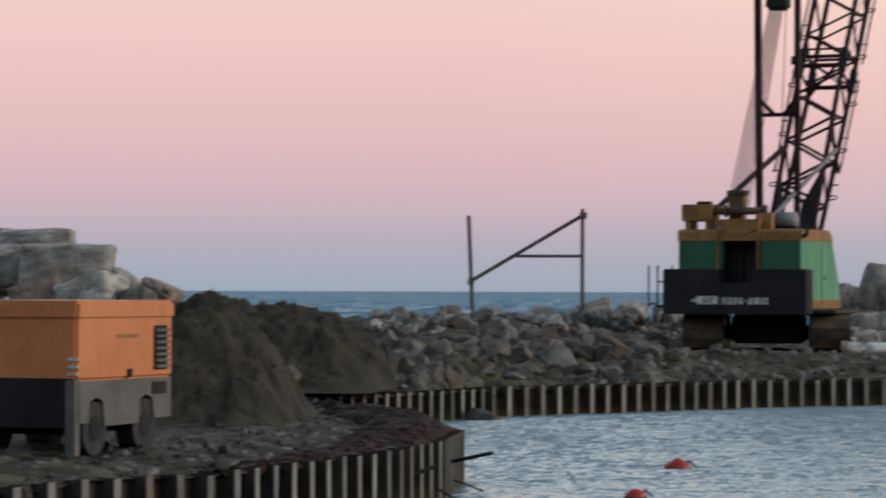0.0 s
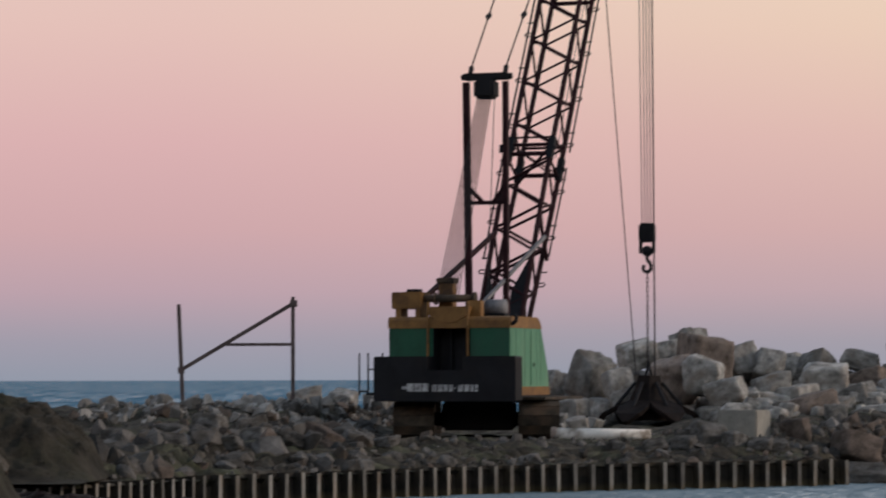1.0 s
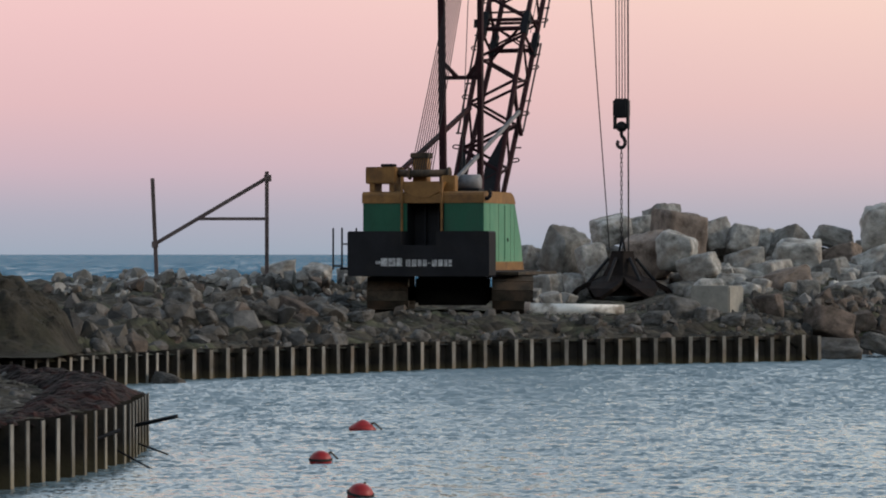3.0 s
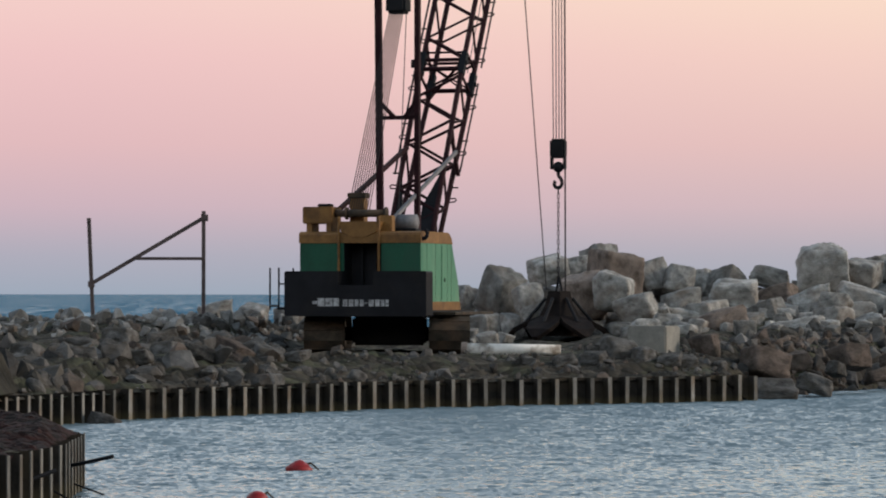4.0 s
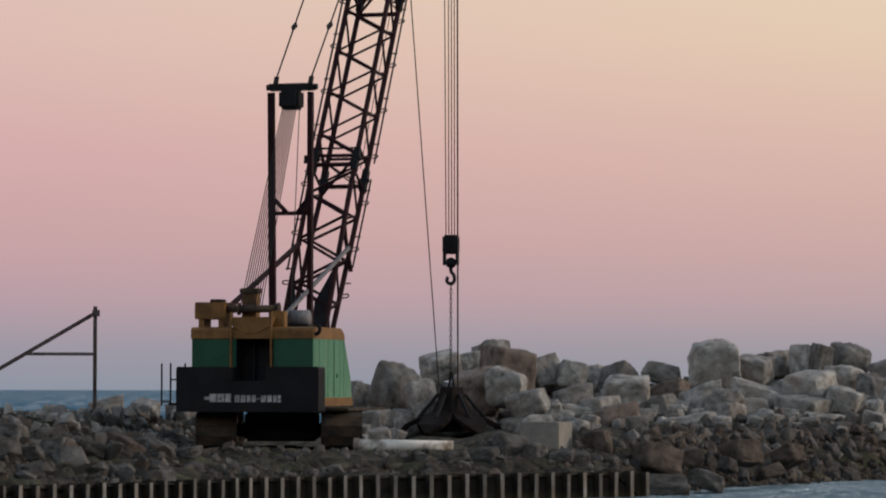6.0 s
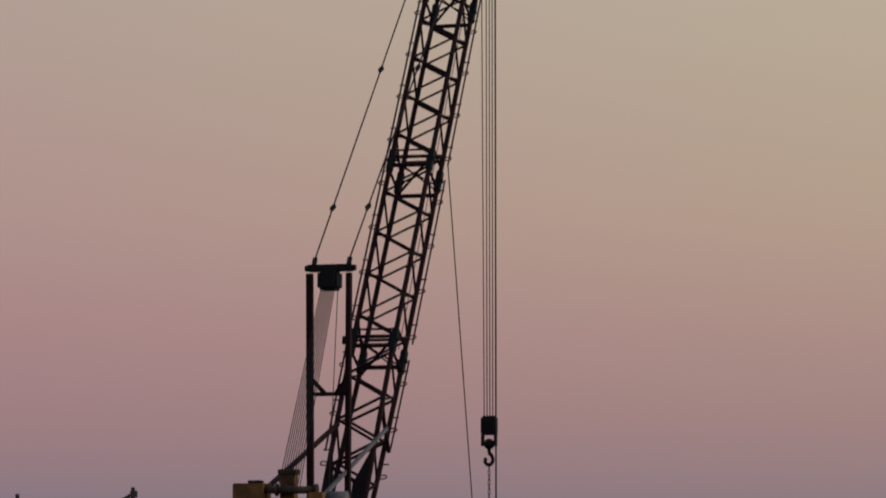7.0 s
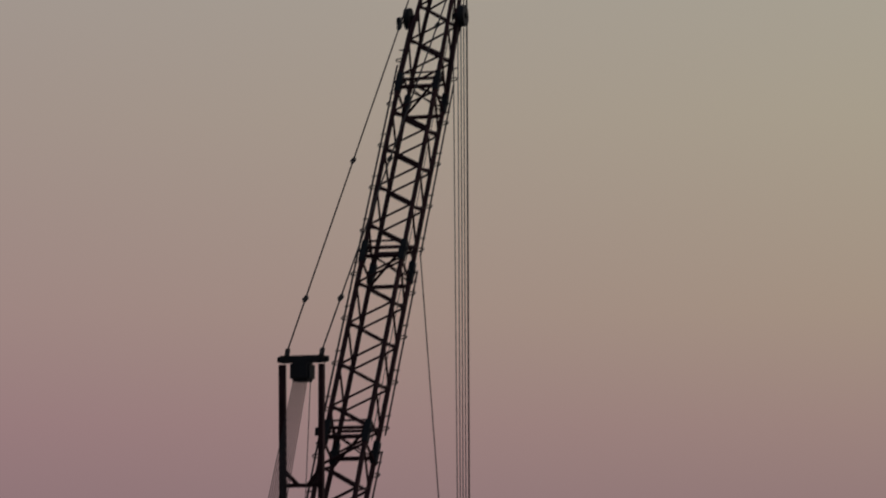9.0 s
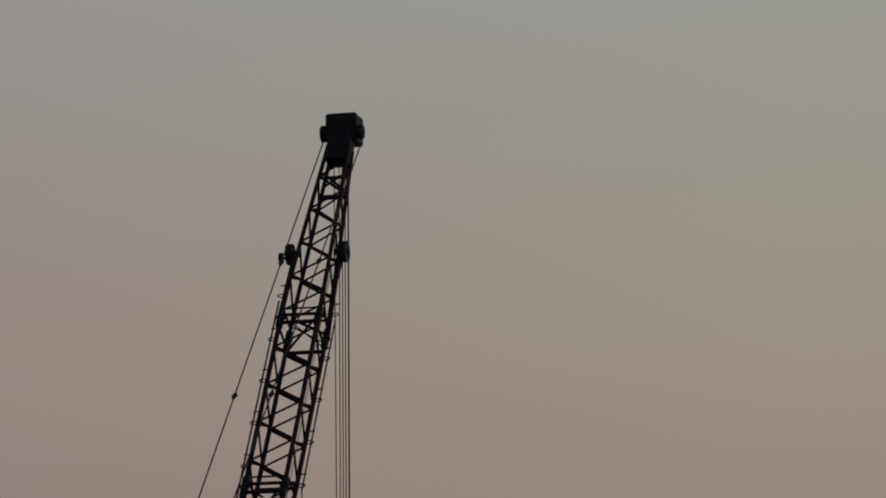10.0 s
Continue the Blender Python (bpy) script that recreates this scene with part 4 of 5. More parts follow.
def build_boulders():
    rnd = random.Random(5)
    grey, tan = "grey quarried boulder in the breakwater mound", "tan weathered boulder in the breakwater mound"
    group = "boulders of the breakwater mound"
    # the ones that stand out: x, y, z of the middle, half width, half height, mesh
    first = ((1.56, 90.0, 2.13, 0.50, 0.43, 0), (2.55, 88.6, 2.33, 0.77, 0.77, 9), (3.93, 90.0, 2.95, 0.64, 0.42, 17), (4.78, 90.6, 2.97, 0.44, 0.40, 6), (3.29, 87.2, 2.12, 0.45, 0.50, 15),
          (5.50, 91.2, 3.08, 0.53, 0.64, 4), (5.80, 89.2, 2.72, 0.83, 0.81, 13), (4.84, 87.6, 2.17, 0.68, 0.75, 18), (5.58, 86.9, 2.36, 0.58, 0.58, 10), (6.17, 85.9, 1.89, 0.64, 0.43, 19),
          (6.90, 90.2, 2.75, 0.55, 0.57, 7), (7.64, 89.6, 2.65, 0.47, 0.47, 16), (8.34, 90.6, 2.57, 0.47, 0.44, 5), (7.49, 87.2, 1.98, 0.55, 0.49, 14), (6.87, 86.2, 1.77, 0.24, 0.27, 2))
    second = ((9.11, 90.2, 2.60, 0.64, 0.50, 11), (9.02, 88.2, 2.15, 0.69, 0.59, 0), (10.38, 91.0, 2.75, 0.61, 0.32, 9), (10.38, 89.0, 2.13, 0.66, 0.41, 13), (9.86, 87.0, 1.75, 0.61, 0.40, 6),
          (11.73, 90.0, 2.98, 0.75, 0.75, 15), (13.03, 91.0, 2.81, 0.64, 0.46, 4), (13.80, 92.4, 3.00, 0.70, 0.43, 12), (11.15, 87.8, 1.98, 0.62, 0.54, 1), (11.71, 86.9, 2.01, 0.50, 0.32, 10),
          (11.51, 86.0, 1.49, 0.59, 0.48, 19), (12.60, 88.2, 1.93, 0.77, 0.62, 7), (11.03, 84.9, 1.30, 0.47, 0.28, 16), (12.40, 85.5, 1.28, 0.49, 0.44, 5), (9.15, 85.9, 1.46, 0.49, 0.32, 14))
    third = ((10.20, 84.9, 1.14, 0.95, 0.36, 2), (8.33, 84.4, 1.37, 0.74, 0.55, 18), (13.58, 86.0, 1.27, 0.48, 0.38, 0), (13.01, 86.5, 1.08, 0.39, 0.29, 9), (14.56, 91.6, 3.05, 0.44, 0.58, 17),
          (15.03, 91.2, 3.17, 0.36, 0.54, 6), (15.97, 92.0, 3.13, 0.67, 0.53, 15), (17.54, 91.0, 2.79, 0.96, 0.68, 4), (14.26, 88.4, 2.20, 0.92, 0.62, 12), (15.59, 90.2, 2.62, 0.67, 0.40, 1),
          (16.23, 89.4, 2.35, 0.50, 0.43, 10), (15.11, 87.6, 1.96, 0.59, 0.46, 19), (14.44, 86.0, 1.31, 0.67, 0.35, 7), (15.75, 86.7, 1.71, 0.29, 0.35, 16), (16.61, 88.0, 1.88, 0.56, 0.52, 5))
    fourth = ((15.76, 85.0, 1.08, 0.57, 0.38, 14), (13.44, 85.6, 1.20, 0.41, 0.32, 2), (15.14, 86.0, 1.25, 0.38, 0.35, 11), (2.01, 85.5, 1.41, 0.51, 0.35, 0), (2.83, 87.4, 1.35, 0.48, 0.40, 9),
          (3.34, 86.0, 1.70, 0.38, 0.27, 17), (1.53, 84.6, 1.09, 0.35, 0.28, 6), (5.68, 85.6, 1.28, 0.42, 0.25, 15), (5.00, 87.2, 1.22, 0.48, 0.36, 4), (4.40, 88.2, 1.47, 0.49, 0.49, 13),
          (3.78, 88.3, 1.40, 0.46, 0.43, 1), (6.30, 84.4, 1.27, 0.47, 0.34, 10), (6.89, 84.8, 1.38, 0.41, 0.35, 19), (7.35, 84.0, 1.20, 0.37, 0.34, 7))
    for x, y, z, w, h, k in first + second + third + fourth:
        boulder(x, y, z, w * 1.04, w * 0.95, h * 1.03, k, (k * 37 + x * 29) % 360, tan if k in (3, 8, 13, 18) else grey, group)
    # the core of the mound behind them
    fill = []
    for i in range(26):
        x = 1.9 + 0.6 * i
        fill.append((x, 91.2 + rnd.uniform(-0.5, 0.5), 1.72 + 0.35 * smooth01((x - 2) / 3) + rnd.uniform(-0.12, 0.12), 0.60, 0.60, 0.50, rnd.randrange(20), rnd.uniform(0, 360)))
        fill.append((x + 0.3, 88.9 + rnd.uniform(-0.4, 0.4), 1.40 + rnd.uniform(-0.12, 0.12), 0.58, 0.58, 0.46, rnd.randrange(20), rnd.uniform(0, 360)))
    # smaller ones that fill the gaps, and the rest of the mound further along
    for row in range(6):
        x = 1.6 + rnd.uniform(0, 0.6)
        while x < 24:
            w = rnd.choice((0.35, 0.5, 0.65, 0.8)) * rnd.uniform(0.85, 1.1)
            h = w * rnd.uniform(0.5, 0.7)
            y = 87.0 + row * 1.1 + rnd.uniform(-0.5, 0.5) + 0.15 * max(0.0, x - 11)
            z = bank_height(x, y) + 0.05
            if x >= 17.5:
                z = min(bank_height(x, y) + h * 0.30, 3.2 - h * 0.85)
            if y > 88.0 or x >= 5.8:
                fill.append((x, y, z, w, w * rnd.uniform(0.8, 1.1), h, rnd.randrange(20), rnd.uniform(0, 360)))
            x += w * rnd.uniform(1.15, 1.6)
    # small stones in the gaps at the foot of the mound
    for _ in range(90):
        x, y = rnd.uniform(1.6, 15.5), rnd.uniform(82.5, 86.5)
        if abs(x - 4.05) < 1.5:
            continue
        w = rnd.choice((0.14, 0.18, 0.24, 0.32)) * rnd.uniform(0.85, 1.15)
        fill.append((x, y, bank_height(x, y) + w * 0.4, w, w, w * rnd.uniform(0.6, 0.85), rnd.randrange(20), rnd.uniform(0, 360)))
    joined_boulders(fill)
    for x, y, z, w, h, k, t in ((-4.7, 76.8, 1.85, 0.55, 0.38, 1, 15), (-3.8, 77.8, 1.75, 0.5, 0.4, 4, 60), (-2.9, 78.2, 1.7, 0.6, 0.42, 6, 35), (-5.8, 75.0, 1.72, 0.36, 0.28, 3, 80), (-6.3, 74.3, 1.6, 0.3, 0.25, 8, 10), (-1.9, 78.6, 1.6, 0.5, 0.4, 9, 0)):
        boulder(x, y, z - 0.05, w * 0.85, w * 0.8, h * 0.85, k, t, "weathered stone on the crest of the bank", "stones on the crest of the bank")
    for x, y, z, w, h, k, t in ((7.88, 70.2, 0.71, 0.74, 0.43, 0, 25), (9.09, 70.6, 0.27, 0.55, 0.25, 1, 75), (10.26, 73.5, 0.82, 0.66, 0.35, 3, 125), (7.96, 69.0, 0.21, 0.60, 0.12, 2, 175), (9.79, 72.5, 0.57, 0.31, 0.23, 4, 45), (9.07, 73.5, 0.74, 0.35, 0.29, 3, 95), (11.78, 76.5, 0.67, 0.60, 0.27, 0, 145), (11.07, 74.5, 0.38, 0.44, 0.20, 3, 15),
                               (-5.35, 56.0, 0.0, 0.40, 0.16, 9, 70), (-6.6, 52.6, 0.1, 0.4, 0.24, 6, 10)):
        boulder(x, y, z, w * 0.9, w * 0.72, h * 0.9, k, t, "dark wet rock at the water's edge", "rocks at the water's edge", True)
    # blocks half sunk in the fill behind the piling
    for x, y, w, h, k in ((4.63, 69.2, 0.52, 0.25, 1), (3.97, 68.5, 0.37, 0.17, 2), (5.10, 68.8, 0.32, 0.20, 4), (3.33, 68.0, 0.32, 0.15, 1), (5.64, 68.7, 0.32, 0.17, 2), (6.61, 70.5, 0.40, 0.30, 3), (6.02, 68.8, 0.29, 0.17, 1), (2.52, 67.5, 0.27, 0.12, 2), (6.78, 69.0, 0.20, 0.15, 4),
                          (-6.15, 59.5, 0.32, 0.17, 1), (-5.86, 62.0, 0.40, 0.20, 2), (-5.18, 60.5, 0.32, 0.17, 4), (-4.74, 62.5, 0.45, 0.20, 1), (-4.09, 62.0, 0.38, 0.18, 2), (-3.51, 63.5, 0.50, 0.20, 3), (-2.86, 64.0, 0.41, 0.18, 1), (-2.30, 64.3, 0.34, 0.16, 2), (-6.82, 66.0, 0.40, 0.19, 4), (-6.18, 68.0, 0.49, 0.22, 1), (-5.30, 67.5, 0.41, 0.22, 2), (-7.42, 70.0, 0.38, 0.18, 3), (-4.19, 69.0, 0.49, 0.22, 1), (-6.96, 63.0, 0.34, 0.18, 2), (-7.39, 61.0, 0.37, 0.20, 4), (-3.40, 68.0, 0.36, 0.17, 1)):
        boulder(x, y, bank_height(x, y) + h * 0.35, w, w * 0.8, h, k, (x * 61 + y * 17) % 180, "earthy broken rock half sunk in the fill", "rocks behind the piling", True)
    # pile beyond the compressor
    for x, y, z, w, h, k, t in ((-9.48, 41.0, 2.53, 0.65, 0.38, 6, 7), (-10.07, 41.6, 2.92, 0.62, 0.20, 2, 7), (-10.39, 41.3, 2.55, 0.46, 0.37, 7, 7), (-8.73, 40.8, 2.35, 0.34, 0.24, 9, 131), (-8.08, 40.3, 2.26, 0.32, 0.11, 8, 168),
                               (-10.86, 42.2, 2.86, 0.40, 0.27, 3, 7), (-9.00, 40.4, 2.18, 0.53, 0.27, 12, 62), (-9.76, 40.6, 2.09, 0.46, 0.34, 13, 99), (-8.28, 40.2, 2.04, 0.38, 0.26, 1, 136), (-10.98, 41.5, 2.38, 0.54, 0.62, 4, 173)):
        boulder(x, y, z, w, w * 0.9, h, k, t, "pale tan boulder in a heap behind the compressor", "boulders behind the compressor")


build_boulders()


def build_rubble():
    """Broken stone over the bank and the quay: the nearest as parts, the rest joined."""
    rnd = random.Random(9)
    spots = []
    while len(spots) < 2600:
        x = rnd.uniform(-16, 15)
        f = line_at(FRONT, x)
        d = abs(rnd.gauss(0, 4.5)) if x > -3 else rnd.uniform(0.1, 19) if rnd.random() < 0.5 else rnd.uniform(0.1, 9)
        y = f + 0.25 + d
        if y > 79 + max(0, x) * 0.8 or noise.noise((x * 0.6, y * 0.35, 11)) < rnd.uniform(-0.9, 0.25):
            continue
        u, v = x + 0.2, y - 73.04
        if abs(u) < 3.0 and -3.2 < v < 3.2:
            continue
        if -3.2 < x < 3.4 and y > f + 1.2 and rnd.random() < 0.35:
            continue
        r = rnd.choice((0.05, 0.07, 0.10, 0.14, 0.20, 0.30)) * rnd.uniform(0.8, 1.25)
        if -3.4 < x < 4.0 and y < 88:
            r = min(r, 0.08 + 0.20 * smooth01((70.0 - y) / 3.5))
        if 4.2 < x < 6.6 and 66 < y < 71.5:
            r = min(r, 0.13)
        if x > 7:
            r *= 1.15
        elif x < -2.4:
            r = rnd.choice((0.06, 0.10, 0.16, 0.22, 0.30, 0.38)) * rnd.uniform(0.8, 1.25)
        if d < 0.9:
            r = min(r, 0.05 + 0.12 * d)
        spots.append((x, y, bank_height(x, y) + rough(x, y, 0.22) + r * rnd.uniform(-0.55, 0.1), r))
    near = [s for s in spots if s[3] > 0.15 and s[1] - line_at(FRONT, s[0]) < 16][:290]
    chosen = set(near)
    for x, y, z, r in near:
        ob = new("stone", STONES[rnd.randrange(16)])
        ob.parent = breakwater
        ob.matrix_basis = pose(x, y, z, rnd.uniform(0, 360), rnd.uniform(0, 360), rnd.uniform(0, 360)) @ Matrix.Diagonal((r, r, r, 1))
    joined("rubble", [s for s in spots if s not in chosen], rnd, breakwater)
    # brown broken stone and earth on the slope past the end of the piling
    spots = []
    while len(spots) < 900:
        x = rnd.uniform(7.8, 16)
        y = line_at(FRONT, x) + abs(rnd.gauss(0, 3.5))
        r = rnd.choice((0.05, 0.08, 0.12, 0.18, 0.26)) * rnd.uniform(0.8, 1.2)
        spots.append((x, y, bank_height(x, y) + rough(x, y, 0.22) + r * rnd.uniform(-0.3, 0.2), r))
    joined("rubble", spots, rnd, breakwater, (DIRTY_LOOSE, TAN_LOOSE), 4)
    # pale stones along the crest beside the crane
    spots = []
    while len(spots) < 700:
        x, y = rnd.uniform(-9.5, -1.3), rnd.uniform(68.5, 79)
        if x > -3.0 and y < 75.5 or noise.noise((x * 0.8, y * 0.5, 4)) < rnd.uniform(-0.8, 0.3):
            continue
        r = rnd.choice((0.07, 0.10, 0.13, 0.18, 0.26)) * rnd.uniform(0.8, 1.2)
        spots.append((x, y, bank_height(x, y) + rough(x, y, 0.22) + r * rnd.uniform(-0.1, 0.3), r))
    joined("rubble", spots, rnd, breakwater, (TAN_LOOSE, CREST_LOOSE), 5)
    spots = []
    while len(spots) < 1500:
        y = rnd.uniform(24, 46)
        x = line_at(EDGE, y) - 0.2 - abs(rnd.gauss(0, 2.2))
        r = rnd.choice((0.025, 0.03, 0.04, 0.06, 0.08, 0.13)) * rnd.uniform(0.8, 1.3)
        spots.append((x, y, quay_height(x, y) + rough(x, y, 0.08) - r * 0.4, r))
    joined("rubble", spots, rnd, quay, (PALE_LOOSE, DIRTY_LOOSE), 3)


def joined(name, spots, rnd, parent, pair=None, share=7):
    groups = {}
    for s in spots:
        groups.setdefault(rnd.randrange(share) == 0, []).append(s)
    for warm, some in groups.items():
        verts, faces = [], []
        for x, y, z, r in some:
            me = STONES[rnd.randrange(16)]
            m = pose(x, y, z, rnd.uniform(0, 360), rnd.uniform(0, 360), rnd.uniform(0, 360)) @ Matrix.Diagonal((r, r, r, 1))
            k = len(verts)
            verts += [m @ v.co for v in me.vertices]
            faces += [[k + i for i in p.vertices] for p in me.polygons]
        me = bpy.data.meshes.new(name)
        me.from_pydata(verts, [], faces)
        me.materials.append((pair or (TAN_LOOSE, DIRTY_LOOSE))[0 if warm else 1])
        tagged(new(name, me), "loose broken tan stone" if warm else "loose broken grey stone", "rubble", "", "stuff")


# ---- dark soil heap on the quay ----
# ridges of the two heaps: x and height; the row and half depth they lie along
HEAPS = [([(-10.4, 0.62), (-9.3, 1.35), (-8.0, 1.9), (-7.5, 2.08), (-7.1, 2.22), (-6.8, 2.05), (-6.4, 1.65), (-6.1, 1.10), (-5.85, 0.60)], 38.4, 2.9, 0.62),
         ([(-13.2, 0.80), (-11.5, 1.70), (-10.3, 1.95), (-9.4, 2.05), (-8.7, 1.96), (-8.1, 1.88), (-7.5, 1.60), (-7.1, 1.20), (-6.9, 0.85), (-6.75, 0.60)], 54.2, 3.2, 0.62)]


def heap_height(heap, x, y):
    ridge, row, deep, base = heap
    top = line_at(ridge, x) - base
    edge = 0.25 * noise.noise((x * 0.9, y * 0.9, 21))
    wide = 1 - smooth01((abs(y - row) / deep + edge * 0.6 - 0.10) / 0.85)
    keep = min(1.0, max(0.0, top * wide) * 2)
    return base + top * wide + keep * (0.16 * noise.noise((x * 1.5, y * 1.5, 3)) + 0.13 * noise.noise((x * 3.8, y * 3.8, 9)) + 0.07 * noise.noise((x * 9, y * 9, 2)))


def build_mound(heap, label, seed):
    ridge, row, deep, base = heap
    x0, x1 = ridge[0][0], ridge[-1][0]

    def place(a, b):
        x, y = x0 + (x1 - x0) * a, row + deep * 1.05 * (2 * b - 1)
        return (x, y, heap_height(heap, x, y))

    mound = sheet("earth_mound", 150, 150, place, EARTH, label, "earth mound")
    del mound["kind"]
    # roots and dead stalks sticking out of it
    rnd = random.Random(seed)
    verts, faces = [], []
    for _ in range(1800):
        x, y = rnd.uniform(x0 + 0.4, x1 - 0.3), row + deep * 0.8 * rnd.uniform(-1, 1)
        p = Vector((x, y, heap_height(heap, x, y) - 0.03))
        d = Vector((rnd.gauss(0, 0.6), rnd.gauss(0, 0.6), rnd.uniform(-0.3, 0.4))).normalized() * rnd.uniform(0.06, 0.16)
        q = p + d * 0.6 + Vector((0, 0, 0.04))
        e = p + d
        r = rnd.uniform(0.004, 0.009)
        side = d.cross(Vector((0, 0, 1))).normalized() * r
        up = Vector((0, 0, r))
        k = len(verts)
        verts += [p - side, p + side, p + up, q - side, q + side, q + up, e]
        faces += [(k, k + 1, k + 4, k + 3), (k + 1, k + 2, k + 5, k + 4), (k + 2, k, k + 3, k + 5), (k + 3, k + 4, k + 6), (k + 4, k + 5, k + 6), (k + 5, k + 3, k + 6)]
    me = bpy.data.meshes.new("roots")
    me.from_pydata(verts, [], faces)
    me.materials.append(EARTH)
    tagged(new("roots", me), "tangle of dark roots and stalks in the earth", "roots", "", "stuff")


build_mound(HEAPS[0], "dark mound of damp earth and roots on the quay", 17)
build_mound(HEAPS[1], "dark mound of damp earth behind the sheet piling", 18)


# ---- air compressor on wheels ----
def build_compressor():
    c = thing("air_compressor", pose(-6.45, 30.4, 0.70, 0, 0, -14), "orange and grey wheeled air compressor standing on the quay", "air compressor")
    W, Ln = 1.25, 2.1
    part("lower_body", prism([(-1.05, 0.32), (-0.80, 0.32), (-0.76, 0.52), (-0.62, 0.56), (-0.48, 0.52), (-0.44, 0.28), (0.30, 0.28), (0.34, 0.52), (0.48, 0.56), (0.62, 0.52), (0.66, 0.32), (1.05, 0.32), (1.05, 0.72), (-1.05, 0.72)], -W, 0.0, "x"),
         COMP_GREY, c, "dirty grey lower body")
    hood = part("hood", box((-W - 0.01, -1.06, 0.72), (0.01, 1.06, 1.46), 0.03), COMP_ORANGE, c, "orange sheet-metal hood")
    part("hood_lid", box((-W - 0.03, -1.08, 1.30), (0.03, 1.08, 1.49), 0.03), COMP_ORANGE, hood)
    part("louvre_recess", box((0.012, 0.62, 0.80), (0.02, 0.92, 1.24)), BLACK, hood)
    for n in range(7):
        part("louvre", box((0.018, 0.62, 0.82 + n * 0.06), (0.05, 0.92, 0.845 + n * 0.06)), COMP_GREY, hood)
    part("lower_grille", box((0.002, 0.60, 0.56), (0.012, 0.92, 0.68)), BLACK, c)
    part("latch", box((0.012, 0.02, 0.74), (0.035, 0.10, 0.82)), BLACK, hood)
    part("nameplate", box((0.012, -0.2, 1.13), (0.02, 0.25, 1.16)), ORANGE, hood)
    for n in range(3):
        part("warning_stripe", box((-0.08, -1.07, 0.78 + n * 0.07), (0.015, -1.04, 0.81 + n * 0.07)), LETTER, hood)
    part("rear_skirt", box((-W, -1.07, 0.28), (-0.02, -1.05, 0.74)), BLACK, c)
    part("corner_leg", box((-0.10, -1.08, 0.02), (0.0, -0.98, 0.74)), COMP_GREY, c)
    for y in (-0.62, 0.48):
        for x in (-W + 0.02, -0.22):
            w = part("wheel", tube((x, y, 0.26), (x + 0.2, y, 0.26), 0.26, 24), RUBBER, c, "worn rubber wheel")
            part("rim", tube((x - 0.01, y, 0.26), (x + 0.21, y, 0.26), 0.12, 16), BLACK, w)
    part("axle_beam", box((-1.0, -0.75, 0.2), (-0.25, 0.6, 0.32)), BLACK, c)


build_compressor()


# ---- steel frame on the far side of the bank ----
def build_frame():
    f = thing("scaffold", pose(-7.33, 72.6, 1.3), "rusty open steel post scaffold standing in the rocks", "scaffold")
    part("post", beam((0.10, 0, -0.3), (-0.03, 0, 2.72), 0.085, 0.085), RUST, f, "thin leaning steel post")
    part("post", beam((2.60, 0, -0.3), (2.60, 0, 2.88), 0.085, 0.085), RUST, f)
    part("diagonal", beam((0.04, 0.02, 1.22), (2.64, 0.02, 2.75), 0.085, 0.085), RUST, f)
    part("tie_bar", beam((1.05, -0.02, 1.79), (2.60, -0.02, 1.79), 0.07, 0.07), RUST, f)
    part("clamp", box((-0.04, -0.07, 1.13), (0.10, 0.07, 1.27)), RUST, f)
    part("clamp", box((2.54, -0.07, 2.65), (2.70, 0.07, 2.80)), RUST, f)


build_frame()


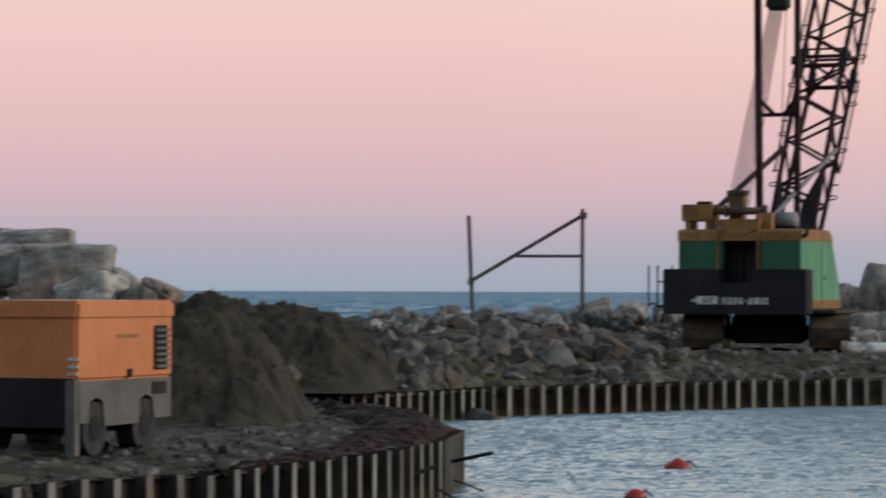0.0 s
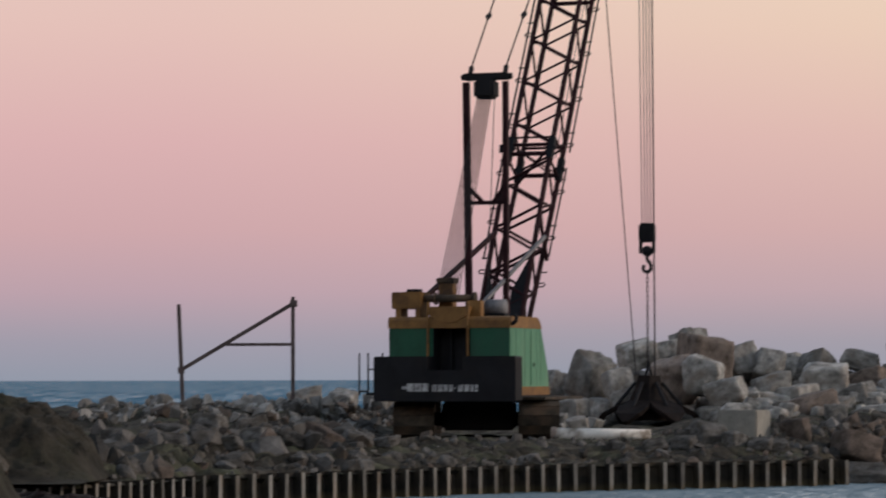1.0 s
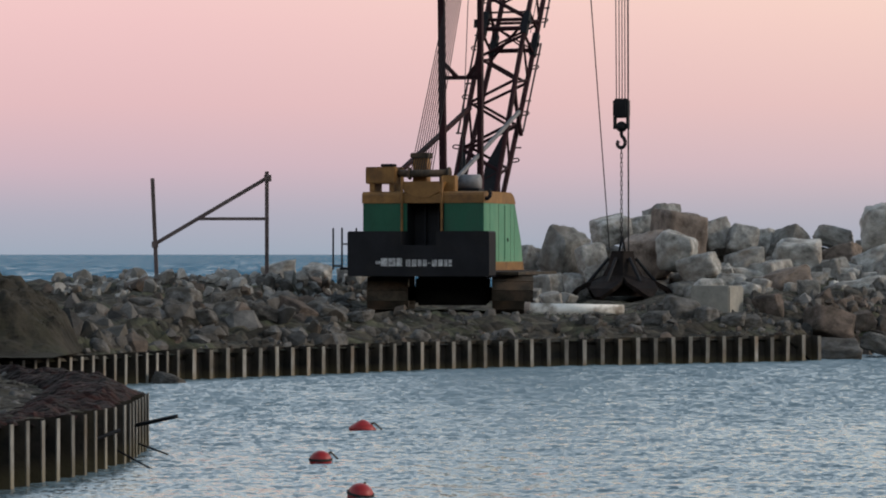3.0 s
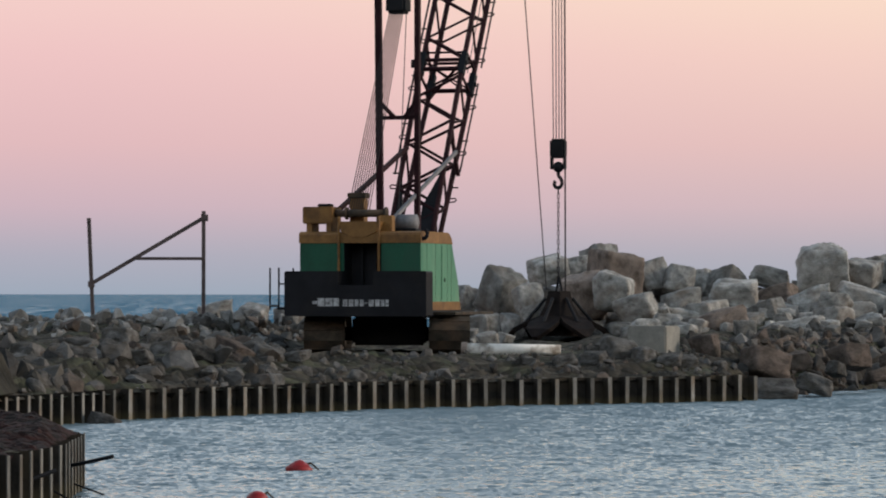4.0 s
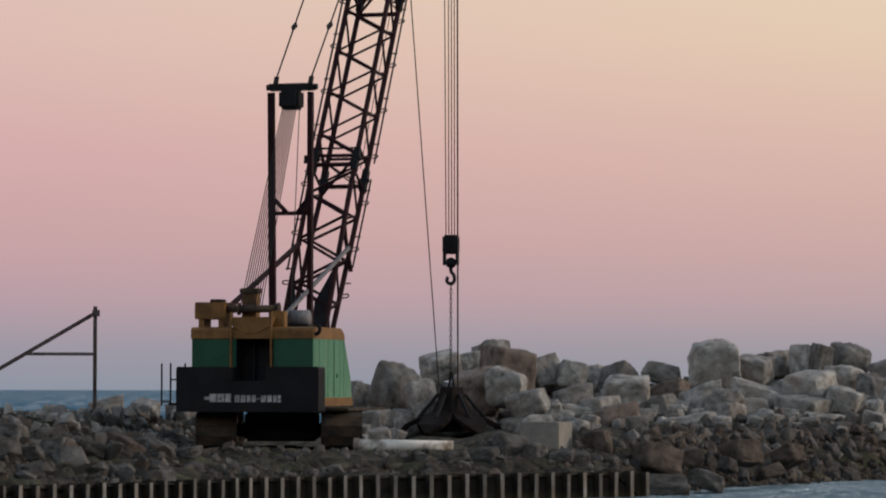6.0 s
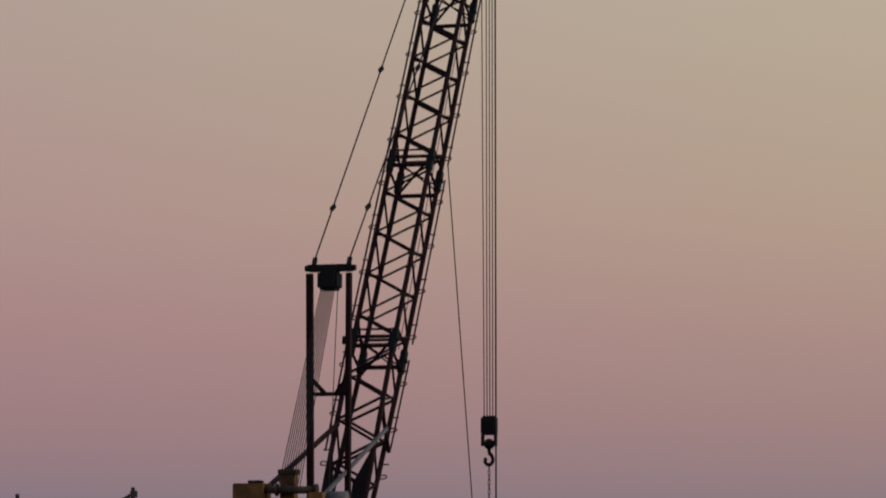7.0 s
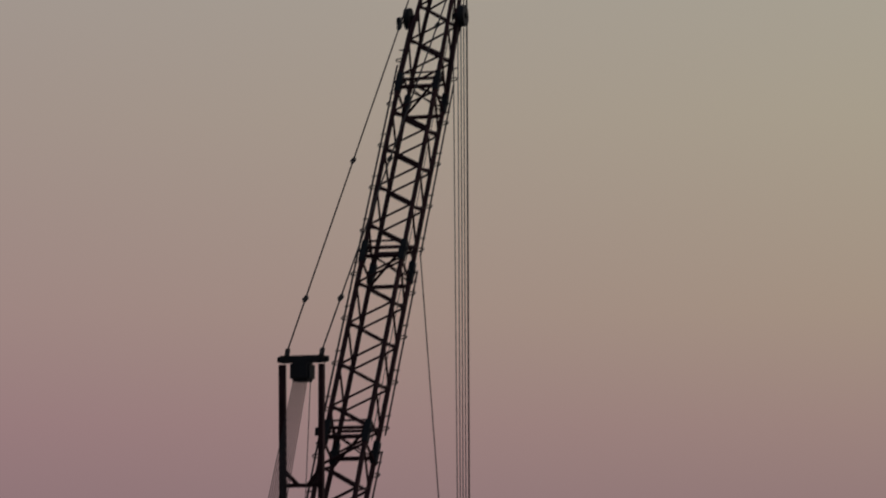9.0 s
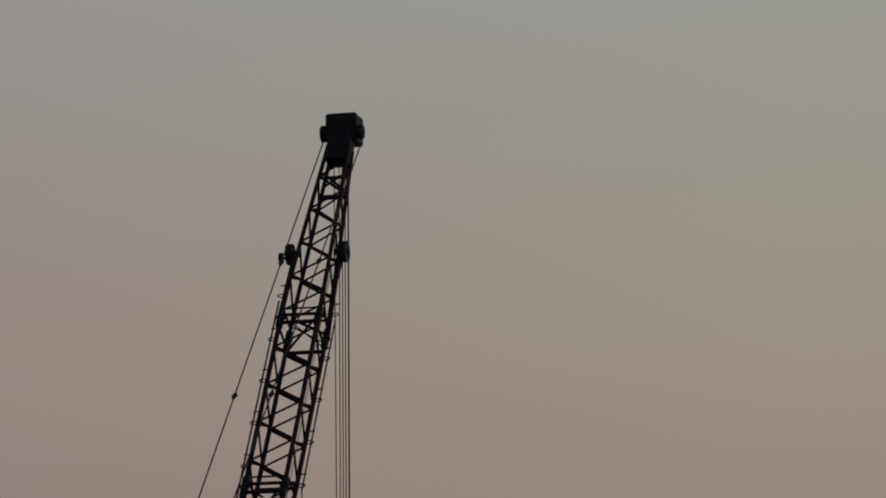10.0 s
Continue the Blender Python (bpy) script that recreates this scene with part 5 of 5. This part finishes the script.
# ---- pipe, concrete block, buoys, stakes ----
def build_small():
    p = thing("white_pipe", pose(2.65, 69.3, 1.01, 0, 0, -8), "pale dirty pipe lying along the top of the bank", "pipe")
    part("tube", tube((-1.42, 0, 0.06), (0.66, 0, 0.045), 0.14, 20, 0.12), WHITE, p, "", True)
    part("end_ring", tube((-1.52, 0, 0.06), (-1.40, 0, 0.06), 0.16, 20), ROCK_WARM, p)
    c = thing("concrete_block", pose(5.42, 70.4, 0.86, 0, 0, -27), "weathered square concrete block among the rocks", "concrete block")
    part("block", box((-0.45, -0.42, 0), (0.48, 0.42, 0.72), 0.03), CONCRETE, c)
    group = "red marker buoys"
    for k, (x, y) in enumerate(((-1.43, 41.1), (-1.67, 34.7), (-1.06, 29.8))):
        b = thing("buoy", pose(x, y, 0.02, 8 * k - 6, 5 - 6 * k, 40 * k), "small red float riding on the water", "buoy", group)
        bm = bmesh.new()
        wide = k == 0
        if wide:
            bmesh.ops.create_uvsphere(bm, u_segments=20, v_segments=12, radius=0.14)
            for v in bm.verts:
                rise = max(0.0, v.co.z) / 0.14
                v.co.x, v.co.y = v.co.x * (1.45 - 0.75 * rise), v.co.y * (1.2 - 0.6 * rise)
                v.co.z = v.co.z * 0.95
        else:
            bmesh.ops.create_uvsphere(bm, u_segments=20, v_segments=12, radius=0.125)
            for v in bm.verts:
                v.co.z *= 0.92
        grow = 0.9 if wide else 1.0
        bmesh.ops.scale(bm, vec=(grow, grow, grow), verts=bm.verts)
        part("float", bm, BUOY, b, "", True)
        part("collar", tube((0, 0, 0.005), (0, 0, 0.03), 0.132, 20), RUBBER, b)
        part("eye", tube((0.09, 0, 0.07), (0.15, 0, 0.09), 0.014, 8), MUDDY, b)
        part("rope_end", tube((0.14, 0, 0.09), (0.25, 0.02, 0.01), 0.010, 6), MUDDY, b)
    for a, b in (((-3.82, 35.5, 0.36), (-3.3, 35.3, 0.48)), ((-4.3, 33.2, 0.22), (-3.75, 33.6, 0.42)), ((-4.02, 34.3, 0.25), (-3.40, 33.9, -0.04)), ((-3.86, 36.0, 0.15), (-3.45, 35.8, 0.02))):
        s = thing("steel_rod", pose(0, 0, 0), "dark steel bar sticking out of the piling", "rod", "bars in the piling")
        part("bar", tube(a, b, 0.022 if a[2] > 0.3 or b[2] > 0.3 else 0.011, 8), BLACK, s)


build_small()


# ---- sheet piling, pile by pile ----
def build_piling():
    wall = tagged(new("sheet_pile_wall"), "dark rusted steel sheet piling along the water", "sheet piling", "", "structure")
    pitch, flange, depth, low = 0.42, 0.09, 0.16, -0.7
    pan_bm = bmesh.new()
    pts = [(0.0, 0.0), (0.03, depth), (pitch - flange - 0.03, depth), (pitch - flange, 0.0)]
    t = 0.014
    for z0, z1 in ((low, 0.0),):
        a = [pan_bm.verts.new((x, y, z)) for z in (z0, z1) for x, y in pts]
        b = [pan_bm.verts.new((x, y + t, z)) for z in (z0, z1) for x, y in pts]
        for i in range(3):
            pan_bm.faces.new((a[i], a[i + 1], a[i + 5], a[i + 4]))
            pan_bm.faces.new((b[i + 1], b[i], b[i + 4], b[i + 5]))
            pan_bm.faces.new((a[i + 4], a[i + 5], b[i + 5], b[i + 4]))
    bmesh.ops.recalc_face_normals(pan_bm, faces=pan_bm.faces)
    pan = mesh_of("sheet_pile", pan_bm, PAN_SHADED, False)
    fl = mesh_of("flange", box((pitch - flange, -0.014, low), (pitch, 0.0, 0.0), 0.003), FLANGE_LIT, False)
    rnd = random.Random(3)
    # walk the line at the pile pitch
    lens = [math.dist(a, b) for a, b in zip(WALL, WALL[1:])]

    def along(s):
        for (a, b), n in zip(zip(WALL, WALL[1:]), lens):
            if s <= n:
                return Vector(a).lerp(Vector(b), s / n)
            s -= n
        return Vector(WALL[-1])

    n = int(sum(lens) / pitch)
    for i in range(n):
        p, q = along(i * pitch), along((i + 1) * pitch)
        ang = math.degrees(math.atan2(q.y - p.y, q.x - p.x))
        top = (0.64 if p.y < 47 else 0.55) + rnd.uniform(-0.012, 0.012)
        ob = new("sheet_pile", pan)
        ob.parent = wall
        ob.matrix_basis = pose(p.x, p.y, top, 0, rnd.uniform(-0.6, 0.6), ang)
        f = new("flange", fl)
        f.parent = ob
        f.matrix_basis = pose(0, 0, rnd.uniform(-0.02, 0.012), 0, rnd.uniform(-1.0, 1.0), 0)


def build_rust_heap():
    """Dark red-brown scrap netting heaped along the top of the near piling."""
    run = WALL[2:9]
    bm = bmesh.new()
    rows, cols = 90, 12
    grid = []
    for i in range(rows + 1):
        s = i / rows * (len(run) - 1)
        k = min(int(s), len(run) - 2)
        a, b = Vector(run[k]), Vector(run[k + 1])
        c = a.lerp(b, s - k)
        n = Vector((-(b - a).y, (b - a).x)).normalized()
        wide = 0.35 + 0.85 * smooth01(i / rows * 1.6) + 0.1 * noise.noise((s * 2.1, 4, 0))
        tall = (0.06 + 0.16 * smooth01((i / rows - 0.25) * 2.2)) * (1 - smooth01((i / rows - 0.86) / 0.14))
        line = []
        for j in range(cols + 1):
            t = j / cols
            q = c + n * (0.05 + wide * t)
            z = 0.60 + tall * math.sin(math.pi * min(1, t * 1.02)) ** 0.7 + 0.09 * noise.noise((q.x * 3, q.y * 3, 1)) + 0.06 * noise.noise((q.x * 9, q.y * 9, 5))
            line.append(bm.verts.new((q.x, q.y, z)))
        grid.append(line)
    for i in range(rows):
        for j in range(cols):
            bm.faces.new((grid[i][j], grid[i][j + 1], grid[i + 1][j + 1], grid[i + 1][j]))
    tagged(part("scrap_netting", bm, SCRAP), "dark rust-red scrap netting heaped along the piling", "scrap")


build_rust_heap()
build_rubble()
build_piling()
